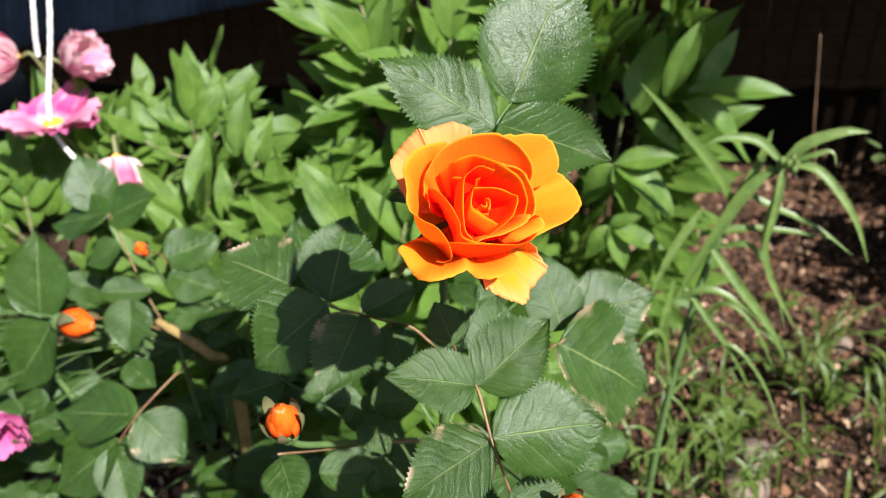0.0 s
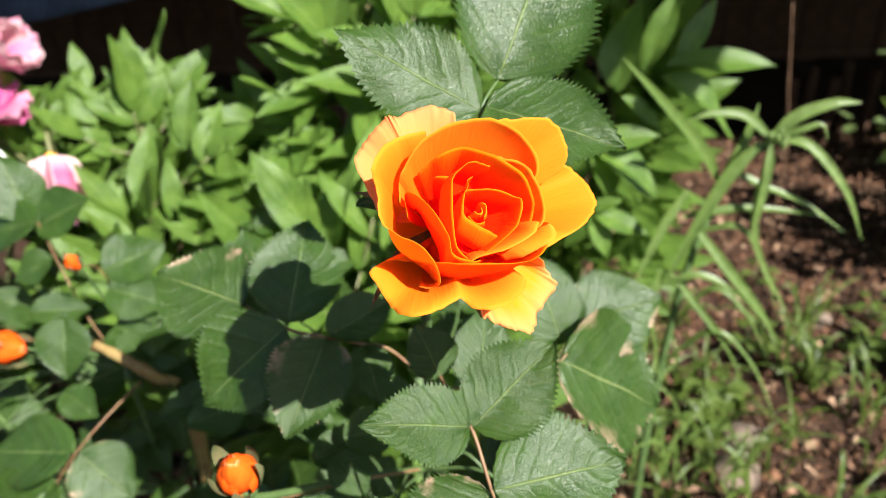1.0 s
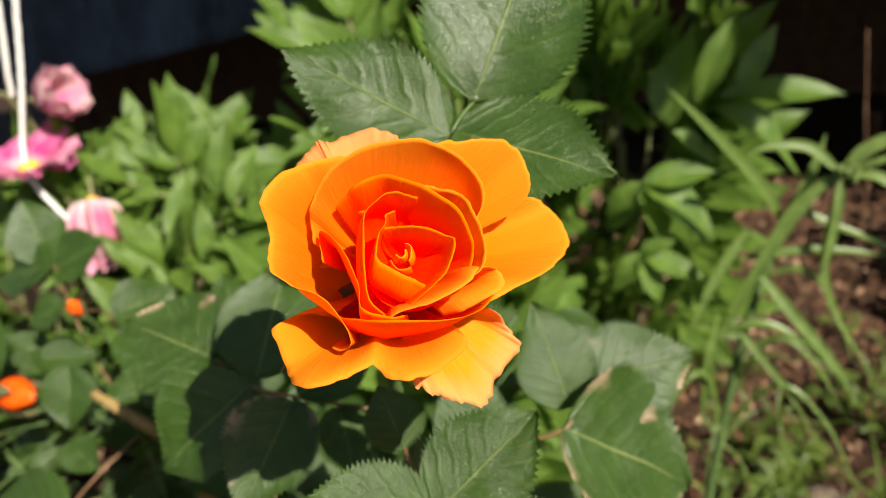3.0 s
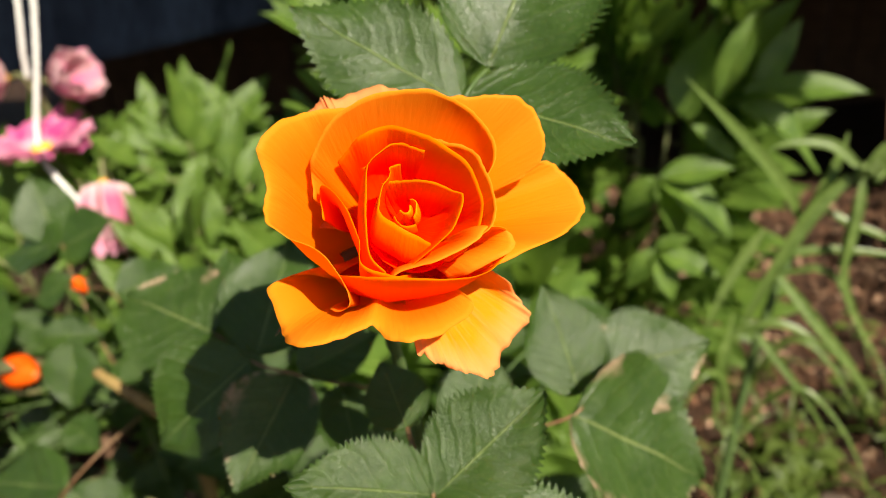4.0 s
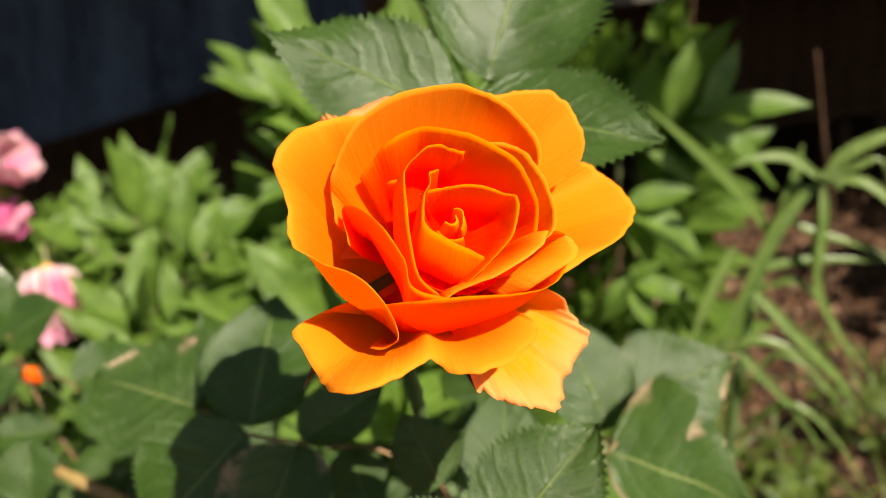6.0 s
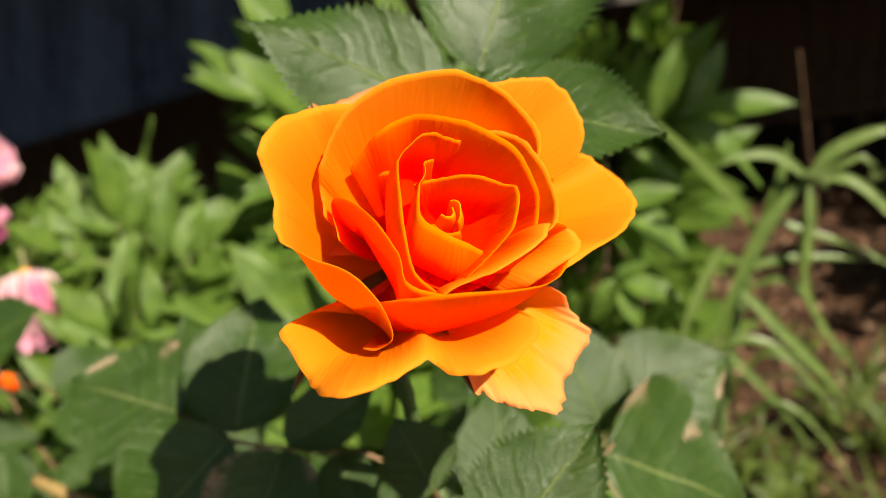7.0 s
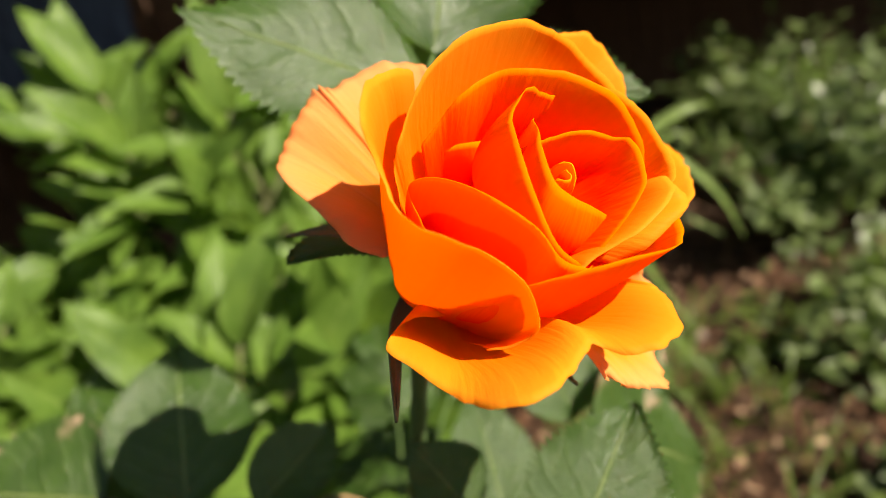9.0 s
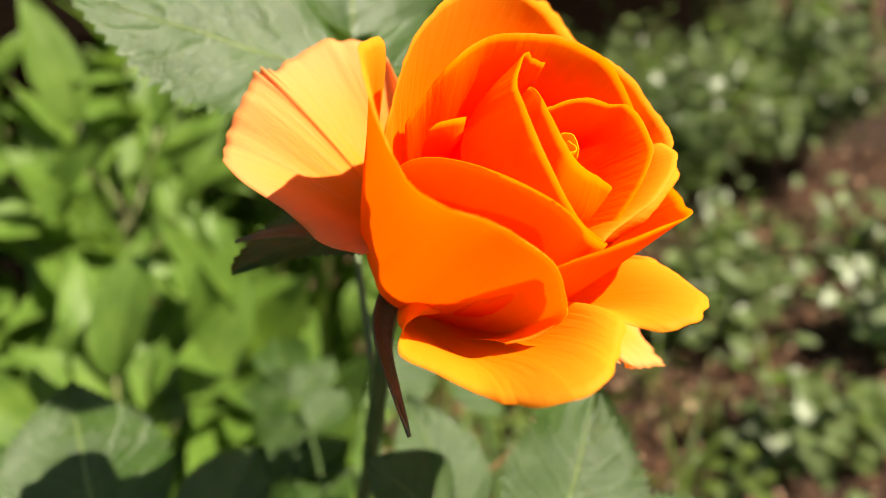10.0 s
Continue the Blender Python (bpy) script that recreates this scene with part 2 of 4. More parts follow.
def grid_faces(rows, cols, first=0):
    return [(first + i * cols + j, first + i * cols + j + 1, first + (i + 1) * cols + j + 1, first + (i + 1) * cols + j)
            for i in range(rows - 1) for j in range(cols - 1)]


def spline(keys, count):
    """Smooth curve through the keys."""
    k = np.array(keys, dtype=float)
    k = np.vstack([2 * k[0] - k[1], k, 2 * k[-1] - k[-2]])
    out = []
    for s in np.linspace(0, len(k) - 3 - 1e-9, count):
        i = int(s)
        f = s - i
        a, b, c, d = k[i:i + 4]
        out.append(0.5 * (2 * b + (c - a) * f + (2 * a - 5 * b + 4 * c - d) * f * f + (3 * b - a - 3 * c + d) * f ** 3))
    return np.array(out)


def tube_mesh(name, keys, radius, sides=8, count=None, tip=None, wobble=0.0):
    """Round stalk through the keys; radius at the start, tip at the end."""
    line = spline(keys, count or 6 * len(keys))
    tip = radius if tip is None else tip
    verts, faces, n = [], [], len(line)
    up = np.array((0.31, 0.17, 0.93))
    for i, p in enumerate(line):
        t = line[min(i + 1, n - 1)] - line[max(i - 1, 0)]
        t /= np.linalg.norm(t)
        a = np.cross(t, up)
        a /= np.linalg.norm(a)
        b = np.cross(t, a)
        r = radius + (tip - radius) * i / (n - 1)
        r *= 1 + wobble * noise.noise(Vector(p) * 130)
        for j in range(sides):
            q = 2 * math.pi * j / sides
            verts.append(p + (a * math.cos(q) + b * math.sin(q)) * r)
    for i in range(n - 1):
        for j in range(sides):
            k = (j + 1) % sides
            faces.append((i * sides + j, i * sides + k, (i + 1) * sides + k, (i + 1) * sides + j))
    faces.append(tuple(range(sides))[::-1])
    faces.append(tuple((n - 1) * sides + j for j in range(sides)))
    return mesh(name, verts, faces)


def leaf_mesh(name, width, shape, teeth=0, tooth=0.0, fold=0.25, droop=0.2, wave=0.0, quilt=0.0, rows=0, cols=9, seed=0, curl=0.0):
    """A leaf one unit long on +x, lying in x-y with its face to +z. shape(s): half width, 0 to 1, along s."""
    rng = random.Random(seed)
    rows = rows or (2 * teeth + 1 if teeth else 15)
    ph = rng.uniform(0, 6)
    verts, uvs = [], []
    for i in range(rows):
        s = i / (rows - 1)
        half = 0.5 * width * shape(s)
        notch = 1 - tooth * (i % 2) * min(1, 6 * s * (1 - s) + 0.25) if teeth else 1
        for j in range(cols):
            v = 2 * j / (cols - 1) - 1
            w = half * v * (notch if abs(v) > 0.99 else 1)
            x = s + (0.020 * (1 - (i % 2)) if teeth and abs(v) > 0.99 and 0 < i < rows - 1 else 0)
            z = fold * abs(w) ** 1.15 * (1 - 0.5 * s) - droop * s * s
            z += curl * (abs(v) ** 3) * half
            z += wave * width * math.sin(7 * s + ph + (1.5 if v > 0 else 0)) * abs(v) ** 1.5 * 0.5
            z += quilt * math.sin(math.pi * (((s - 0.3 * abs(v) + 0.04 * math.sin(9 * s + ph)) * 6) % 1)) ** 0.7 * min(1, 4 * abs(v)) * (1 - abs(v) ** 3) * (0.7 + 0.6 * noise.noise(Vector((s * 3, v * 1.5, seed))))
            z += 1.6 * quilt * noise.noise(Vector((s * 4 + seed, v * 2.2, seed * 3.1)))
            verts.append((x, w, z))
            uvs.append((0.5 + 0.5 * v, s))
    return mesh(name, verts, grid_faces(rows, cols), uvs)


def oval(s):
    return max(0.0, math.sin(math.pi * min(1, s) ** 0.76)) ** (0.60 + 0.42 * s) * 1.0


def lance(s):
    return max(0.0, math.sin(math.pi * s ** 0.85)) ** 0.9 * (1 - 0.15 * s) * 1.06


def strap(s):
    return min(1, (0.45 + 2.2 * s)) * (1 - s ** 2.6) ** 0.9


def span(base, tip, face, size=1.0):
    """The pose and size that lay a unit leaf from base to tip with its face turned to the direction face."""
    base, tip = Vector(base), Vector(tip)
    x = tip - base
    length = x.length
    x.normalize()
    z = Vector(face)
    z = (z - x * z.dot(x)).normalized()
    y = z.cross(x)
    r = Matrix((x, y, z)).transposed().to_4x4()
    return Matrix.Translation(base) @ r @ Matrix.Diagonal((length, length * size, length, 1))


# ---- ground ----
GROUND = 0.05


def ground_height(x, y):
    near = 0.020 * noise.noise(Vector((x * 6, y * 6, 0))) + 0.010 * noise.noise(Vector((x * 19, y * 19, 3)))
    return GROUND + near


def build_ground():
    axis = [-60, -25, -10, -5, -3] + list(np.linspace(-2, 3, 130)) + [4, 6, 12, 28, 60]
    ay = [-60, -20, -6, -2] + list(np.linspace(-0.5, 4, 120)) + [5, 8, 16, 60]
    verts = [(x, y, ground_height(x, y)) for y in ay for x in axis]
    ob = new("ground", mesh("ground", verts, grid_faces(len(ay), len(axis))))
    ob.data.materials.append(SOIL)
    tagged(ob, "bare brown garden soil in full sun", "ground", kind="structure")


build_ground()


def lump_mesh(name, seed, rough=0.35, squash=0.6):
    bm = bmesh.new()
    bmesh.ops.create_icosphere(bm, subdivisions=2, radius=0.5)
    off = Vector((seed * 7.3, seed * 3.1, 0))
    for v in bm.verts:
        v.co *= 1 + rough * noise.noise(v.co * 2.3 + off) + 0.4 * rough * noise.noise(v.co * 6 + off)
        v.co.z *= squash
    me = bpy.data.meshes.new(name)
    bm.to_mesh(me)
    bm.free()
    me.polygons.foreach_set("use_smooth", [True] * len(me.polygons))
    return me


def build_crumbs():
    """Loose crumbs and chips over the bed, one heap."""
    rng = random.Random(5)
    verts, faces = [], []
    box = [(-1, -1, -1), (1, -1, -1), (1, 1, -1), (-1, 1, -1), (-1, -1, 1), (1, -1, 1), (1, 1, 1), (-1, 1, 1)]
    quads = [(0, 3, 2, 1), (4, 5, 6, 7), (0, 1, 5, 4), (1, 2, 6, 5), (2, 3, 7, 6), (3, 0, 4, 7)]
    for k in range(54000):
        x, y = rng.uniform(-0.9, 2.3), rng.uniform(0.55, 2.9)
        r = rng.choice((0.002, 0.003, 0.003, 0.004, 0.004, 0.005, 0.006, 0.008))
        turn = Euler((rng.uniform(0, 6), rng.uniform(0, 6), rng.uniform(0, 6))).to_matrix()
        sx, sy, sz = r * rng.uniform(0.6, 1.6), r * rng.uniform(0.5, 1.1), r * rng.uniform(0.35, 0.8)
        c = Vector((x, y, ground_height(x, y) + sz * 0.6))
        n = len(verts)
        for bx, by, bz in box:
            j = 0.55 + 0.75 * rng.random()
            verts.append(c + turn @ Vector((bx * sx * j, by * sy * j, bz * sz * j)))
        faces += [tuple(n + i for i in f) for f in quads]
    ob = new("soil_crumbs", mesh("soil_crumbs", verts, faces, smooth=False))
    ob.data.materials.append(CLOD)
    tagged(ob, "loose reddish brown soil crumbs and bark chips", "soil crumbs", kind="stuff")


build_crumbs()


# ---- the shelter behind the bed ----
def board_mesh(name, size, bevel=0.004, seed=0):
    bm = bmesh.new()
    bmesh.ops.create_cube(bm, size=1.0)
    for v in bm.verts:
        v.co.x *= size[0]
        v.co.y *= size[1]
        v.co.z *= size[2]
    bmesh.ops.bevel(bm, geom=bm.edges[:], offset=bevel, segments=2, affect="EDGES")
    me = bpy.data.meshes.new(name)
    bm.to_mesh(me)
    bm.free()
    return me


def build_shelter():
    """A low deck on boards; it is dark underneath."""
    deck = thing("wooden_deck", (0.6, 3.3, GROUND), "low weathered wooden deck in deep shade underneath", "deck")
    plank = board_mesh("plank", (10.4, 0.145, 0.035))
    for i in range(14):
        part("plank", plank, GREY_WOOD, deck, m=Matrix.Translation((0, -1.05 + 0.15 * i, 0.915)))
    part("front_beam", board_mesh("front_beam", (5.4, 0.05, 0.10), 0.006), GREY_WOOD, deck, "grey weathered edge beam", Matrix.Translation((2.5, -1.13, 0.855)))
    panel = board_mesh("panel", (0.14, 0.03, 1.1), 0.004)
    for i in range(21):
        part("panel", panel, DARK_WOOD, deck, "dark upright board", Matrix.Translation((-3.15 + 0.146 * i, -1.14, 1.40)))
    post = board_mesh("post", (0.09, 0.09, 0.80), 0.006)
    for x in (-2.6, -0.9, 2.8):
        part("post", post, DARK_WOOD, deck, m=Matrix.Translation((x, -0.95, 0.405)))
    wall = thing("wall_north", (0.6, 4.3, GROUND), "dark brown upright plank wall under the deck", "wall", kind="structure")
    slat = board_mesh("plank", (0.14, 0.03, 2.2), 0.004)
    for i in range(62):
        part("plank", slat, DARK_WOOD, wall, m=Matrix.Translation((-3.3 + 0.146 * i, 0.004 * (i % 3), 1.08)))


build_shelter()


def build_tarp():
    """Blue sheet hanging in folds from the deck's edge."""
    rows, cols = 26, 90
    verts = []
    for i in range(rows):
        f = i / (rows - 1)
        for j in range(cols):
            s = j / (cols - 1)
            x = -2.6 + 2.45 * s
            low = 0.44 + 0.405 * (x + 2.6) / 2.4
            z = low + (1.60 - low) * f
            fold = 0.035 * noise.noise(Vector((x * 6, z * 0.9, 1))) + 0.02 * noise.noise(Vector((x * 14 + z * 3, z * 1.5, 7)))
            y = 1.80 + fold * (1.2 - f) - 0.05 * (1 - f) ** 3 + 0.12 * f
            verts.append((x, y, z))
    tarp = new("tarpaulin", mesh("tarpaulin", verts, grid_faces(rows, cols)))
    tarp.data.materials.append(TARP)
    thick = tarp.modifiers.new("thickness", "SOLIDIFY")
    thick.thickness = 0.003
    tagged(tarp, "dark blue tarpaulin hanging in soft folds over the deck", "tarpaulin")
    rod = tube_mesh("top_rail", [(-2.7, 1.925, 1.60), (-1.3, 1.925, 1.605), (-0.1, 1.925, 1.60)], 0.016, 10)
    part("top_rail", rod, DARK_WOOD, tarp)
    for x in (-2.6, -0.25):
        part("rail_post", tube_mesh("rail_post", [(x, 1.95, 0.0), (x, 1.94, 0.8), (x, 1.93, 1.62)], 0.02, 10), DARK_WOOD, tarp)


build_tarp()


def build_shade_roof():
    """Unseen board roof, added over the hanging sheet to keep it in shade."""
    roof = thing("awning", (-0.7, 1.9, GROUND), "plain dark board roof, unseen, added to shade the tarpaulin and peonies", "awning")
    board = board_mesh("board", (3.4, 0.14, 0.025))
    for i in range(13):
        part("board", board, DARK_WOOD, roof, m=Matrix.Translation((0, -1.026 + 0.146 * i, 1.51)))
    # two more boards out of view, added to shade the right-hand peony
    shade_board = board_mesh("board", (0.075, 0.80, 0.022))
    for i in range(2):
        part("board", shade_board, DARK_WOOD, roof, m=Matrix.Translation((1.50 + 0.13 * i, -1.20, 1.485)))
    pole = tube_mesh("pole", [(0, 0, 0.92), (0, 0, 1.2), (0, 0, 1.50)], 0.022, 10)
    for x, y in ((-1.6, 0.75), (1.6, 0.75), (-1.6, 0.4), (1.6, 0.4)):
        part("pole", pole, DARK_WOOD, roof, m=Matrix.Translation((x, y, 0)))


build_shade_roof()

# ---- the orange rose ----
ROSE_C = Vector((0.02287, 0.3100, 0.86622))
ROSE_W = Vector((0.15901, -0.78980, 0.59239))
ROSE_U = Vector((0.98033, 0.19737, 0.0))
ROSE_V = Vector((-0.11692, 0.58074, 0.80565))
ROSE_POSE = Matrix((ROSE_U, ROSE_V, ROSE_W)).transposed().to_4x4()
ROSE_POSE.translation = ROSE_C
ROSE_FOOT = np.array((-3.0, 1.0, -40.0))


def petal_mesh(name, rim, belly=0.9, rise=0.12, out=0.1, up=1.0, pull=12.0, roll=1.0, cols=60, rows=20, seed=0, ragged=0.25, foot=None, crease=0.06):
    """A petal in millimetres from the flower's foot to its rim. belly, rise: how far out and up it swells;
    out, up, pull: the way in which it reaches the rim; roll: how far the rim turns outward."""
    foot = ROSE_FOOT if foot is None else np.array(foot, dtype=float)
    line = spline(rim, cols)
    along = np.linspace(0, 1, cols)
    swell = np.interp(along, np.linspace(0, 1, len(belly)), belly) if isinstance(belly, tuple) else [belly] * cols
    flare = np.interp(along, np.linspace(0, 1, len(out)), out) if isinstance(out, tuple) else [out] * cols
    verts, uvs = [], []
    rng = random.Random(seed)
    ph = [rng.uniform(0, 6) for _ in range(4)]
    for i in range(rows):
        q = (i / (rows - 1)) ** 0.9
        for j, r in enumerate(line):
            s = j / (cols - 1)
            flat = np.array((r[0] - foot[0], r[1] - foot[1], 0.0))
            d = np.linalg.norm(flat)
            radial = flat / max(d, 1e-6)
            height = r[2] - foot[2]
            a = foot + radial * 2.0
            c1 = foot + radial * d * swell[j] + np.array((0, 0, height * rise))
            c2 = r - (radial * flare[j] + np.array((0, 0, up))) * pull
            p = a * (1 - q) ** 3 + 3 * c1 * q * (1 - q) ** 2 + 3 * c2 * q * q * (1 - q) + r * q ** 3
            edge = max(0.0, (q - 0.86) / 0.14)
            p = p + radial * 0.25 * roll * edge ** 2
            rip = ragged * (math.sin(19 * s + ph[0]) + 0.8 * math.sin(47 * s + ph[1]) + 1.6 * noise.noise(Vector((s * 34, ph[2], 0)))) * q ** 8 * 1.6
            soft = 0.5 * math.sin(5 * s + 4 * q + ph[3]) * q * q * math.sin(math.pi * s)
            p = p + radial * soft * 0.8 + np.array((0, 0, rip * 0.6 + soft * 0.4)) + radial * rip * 0.7
            pucker = 1.7 * crease * q ** 3 * (math.sin(47 * s + 3 * q + ph[1]) + math.sin(29 * s + ph[2]) + noise.noise(Vector((s * 30, q * 3, seed))))
            p = p + radial * pucker + np.array((0, 0, 0.5 * pucker))
            verts.append(p / 1000)
            uvs.append((s, q))
    return mesh(name, verts, grid_faces(rows, cols), uvs)


rose_bush = thing("rose_bush", (-0.02, 0.56, GROUND), "leafy rose bush with one open orange rose and orange buds", "rose bush")
rose_bush_inv = Matrix.Translation((0.02, -0.56, -GROUND))


def on_bush(m):
    return rose_bush_inv @ m


def at_bush(keys):
    return [tuple(rose_bush_inv @ Vector(k)) for k in keys]


def build_rose():
    bm = bmesh.new()
    bmesh.ops.create_uvsphere(bm, u_segments=20, v_segments=12, radius=1.0)
    for v in bm.verts:
        k = 1.0 if v.co.z > 0 else 1 - 0.25 * v.co.z
        v.co = Vector((v.co.x * 0.0058 - 0.003, v.co.y * 0.0058 + 0.001, v.co.z * 0.0062 * k - 0.0445))
    me = bpy.data.meshes.new("flower")
    bm.to_mesh(me)
    bm.free()
    me.polygons.foreach_set("use_smooth", [True] * len(me.polygons))
    flower = part("flower", me, STEM, rose_bush, "open orange rose with deep red-orange heart", on_bush(ROSE_POSE))
    sheets = [
        # outer, spread petals
        ("upper_right", ROSE, dict(rim=[(11.5, 26, -12), (16, 31.5, -10), (22, 32.5, -10.5), (30, 32.5, -11.5), (36.5, 31.5, -12.5), (41.5, 28, -15.5), (43.5, 21.5, -17), (42, 15.5, -20.5), (37, 12, -24)], belly=0.55, rise=0.55, out=0.7, up=0.4, pull=10, roll=1.0)),
        ("right", ROSE, dict(rim=[(37, 16, -27), (46, 18.5, -29), (52, 14.5, -31), (54, 6, -27.5), (53.5, 0, -24), (45, -7.5, -17), (35, -12.5, -9), (25, -17, -7), (17, -17, -13)], belly=0.5, rise=0.5, out=0.9, up=0.2, pull=12, roll=0.6)),
        ("left_back", ROSE_OLD, dict(rim=[(5, 36.5, -28), (5.5, 43, -30.5), (0.5, 47.5, -32), (-5, 48, -33.5), (-12.5, 48, -33.5), (-17, 45.5, -33), (-18.5, 45.5, -32.5), (-19.5, 44.2, -32.2), (-21, 44.8, -33), (-25, 42, -34), (-30, 38, -36.5), (-33, 33, -37), (-34, 27, -34.5), (-32.5, 20.5, -32), (-31, 15, -30), (-29.5, 8, -29), (-24.5, 2.5, -27.5)], belly=0.4, rise=0.15, out=1.0, up=-0.15, pull=12, roll=0.4, ragged=0.55, crease=0.15, cols=120)),
        ("low_right", ROSE_WORN, dict(rim=[(17.5, -13.5, -18.5), (22, -15, -18.5), (27.5, -16.5, -23), (31.5, -19.5, -28.5), (33.5, -23, -33.5), (36, -29, -34.5), (31, -35, -32.5), (25.5, -41.5, -32), (20, -43.5, -28.5), (15, -43, -25), (10, -41.5, -23), (6, -39, -19.5), (2, -36, -18.5)], belly=0.4, rise=0.5, out=1.0, up=-0.3, pull=12, roll=-0.4, ragged=0.8, crease=0.25, cols=80)),
        ("low_front", ROSE, dict(rim=[(-18.5, -13, -24.5), (-23, -12.5, -22), (-29, -13, -18.5), (-34.5, -15.5, -14.5), (-36, -18, -12.5), (-34, -22.5, -10), (-31, -28, -7), (-29.5, -31.5, -2.5), (-26.5, -34, 3), (-21, -35.5, 6), (-16.5, -34.5, 4.5), (-12, -32.5, 2.5), (-8.5, -30.5, 1), (-6, -32.5, 1.5), (-3.5, -35, 4), (1, -36.5, 6), (6, -35.5, 4), (11, -33.5, 0), (15.5, -30, -6), (17.5, -26.5, -10.5), (17, -24, -12)], belly=0.75, rise=0.03, out=0.95, up=0.5, pull=13, roll=0.5, ragged=0.45, crease=0.10, cols=110)),
        # the bowl
        ("left", ROSE, dict(ragged=0.26, crease=0.08, rim=[(-10.5, 30, -7), (-17, 27, 0), (-22.5, 24.5, 2.5), (-28.5, 19.5, 8.5), (-32.5, 13, 11), (-32.5, 9.5, 9), (-32, 5.5, 7), (-32, 0, 7), (-31, -5, 9.5), (-26.5, -9.5, 10), (-20, -12.5, 5.5), (-15.5, -18, 3.5), (-13.5, -23, -1), (-14, -25, -3.5), (-16.5, -25.3, -7.5), (-19.5, -24, -12)], belly=(0.7, 0.6, 0.73, 0.84, 1.2, 0.97, 0.77), rise=-0.27, out=(0.37, 0.47, 0.5, 0.3, -0.1, 0.1, 0.3), up=0.5, pull=19, roll=0.7, cols=80)),
        ("top", ROSE, dict(ragged=0.30, crease=0.09, rim=[(-22.5, 6.5, -12), (-22, 11.5, -9), (-21, 14, -4), (-18, 19, 1), (-11.5, 23.5, 4.5), (-1, 27, 5), (11, 28, 3), (20, 25, 0), (25.5, 19, -4), (26.5, 10.5, -3.5), (22.5, 4, -3.5)], belly=0.62, rise=0.32, out=0.25, up=0.9, pull=13, roll=0.9, cols=60)),
        ("second_top", ROSE_HEART, dict(ragged=0.10, crease=0.03, rim=[(-2.5, 12.5, -9.5), (-11.5, 15, -11), (-15, 15, -9), (-11.5, 17, -4), (-8, 18, 1), (-1.5, 19, 3.5), (3.5, 17, 6), (8.5, 14, 7), (13, 10.5, 7), (18, 6.5, 5.5), (20.5, 1, 3), (21.5, -2.5, 1), (21, -5.5, -1), (19, -10, -3)], belly=0.6, rise=0.45, out=0.35, up=0.9, pull=11, roll=0.7, cols=60)),
        ("bowl_right", ROSE, dict(ragged=0.16, crease=0.05, rim=[(10, 15.5, 1), (14.5, 14.5, 1), (20, 12, 1.5), (22.5, 6, 4), (25, -2.5, 3.5), (23.5, -8.5, 4), (20, -11.5, 4), (15.5, -14.5, 1), (11.5, -15.5, -4)], belly=0.75, rise=0.35, out=0.3, up=0.9, pull=12, roll=0.8)),
        ("bowl_left", ROSE_HEART, dict(ragged=0.10, crease=0.03, rim=[(-20, 0.5, -12.5), (-20.5, 8.5, -10.5), (-17.5, 6.5, -4.5), (-13.5, -0.5, 0.5), (-10, -10.5, 5), (-9.5, -17, 6.5), (-3, -19, 1.5), (2, -18.5, -3)], belly=(0.7, 0.75, 0.95, 1.15, 1.15, 1.0), rise=0.35, out=(0.2, 0.1, -0.15, -0.35, -0.35, -0.2), up=1.0, pull=13, roll=0.3)),
        ("bowl_front", ROSE_HEART, dict(ragged=0.10, crease=0.03, rim=[(-18, -13.5, -14), (-16.5, -16, -7), (-13, -18.5, 2), (-2.5, -21, 9), (10.5, -22, 7), (19.5, -20.5, 0.5), (25.5, -16, -4.5), (26, -11, -9.5)], belly=(0.75, 0.95, 1.25, 1.1, 0.9, 0.69), rise=-0.04, out=(-0.17, -0.2, -0.3, 0.0, 0.25, 0.35), up=0.93, pull=15, roll=0.4)),
        ("tongue", ROSE, dict(ragged=0.16, crease=0.05, rim=[(-4, -20, -3), (-1, -18.5, 0.5), (8.5, -17, 5), (18, -13, 5.5), (22.5, -9, 2), (27.5, -8.5, -4), (29.5, -13, -3.5), (25.5, -16, -2.5), (18, -18.5, -5.5), (12, -18.5, -12)], belly=0.8, rise=0.3, out=(0.3, 0.35, 0.5, 0.9, 1.1, 1.1, 0.9), up=0.3, pull=12, roll=0.5)),
        # the heart
        ("heart_left", ROSE_HEART, dict(ragged=0.10, crease=0.03, rim=[(8, 12, 3), (4.5, 13, 4.5), (2, 13, 6.5), (-1.5, 11.5, 8), (-5.5, 8, 8), (-6.5, 4, 7.5), (-7.5, -5, 6), (-7.5, -14, 4.5), (-4, -18.5, 2.5)], belly=(0.9, 1.0, 1.3, 1.6, 1.6, 1.3), rise=0.28, out=(0.2, 0.1, -0.3, -0.5, -0.5, -0.3), up=1.0, pull=9, roll=0.5, foot=(1, -2, -20))),
        ("heart_right", ROSE_HEART, dict(ragged=0.10, crease=0.03, rim=[(-3.5, 4.5, 1.5), (1.5, 4.5, 3), (7.5, 3.5, 5), (14.5, 0.5, 4.5), (16.5, -1.5, 5.5), (13.5, -9, 7), (8.5, -13.5, 5.5), (1, -17.5, 0)], belly=0.8, rise=0.4, out=0.3, up=1.0, pull=8, roll=0.5, foot=(2, -3, -14))),
        ("heart_low", ROSE_THROAT, dict(ragged=0.05, crease=0.02, rim=[(-8, -8, -10), (-4, -14, -9), (3, -17, -9), (10, -15, -9), (15, -9, -9)], belly=1.0, rise=0.3, out=0.5, up=0.8, pull=8, roll=0.2, foot=(2, -3, -20))),
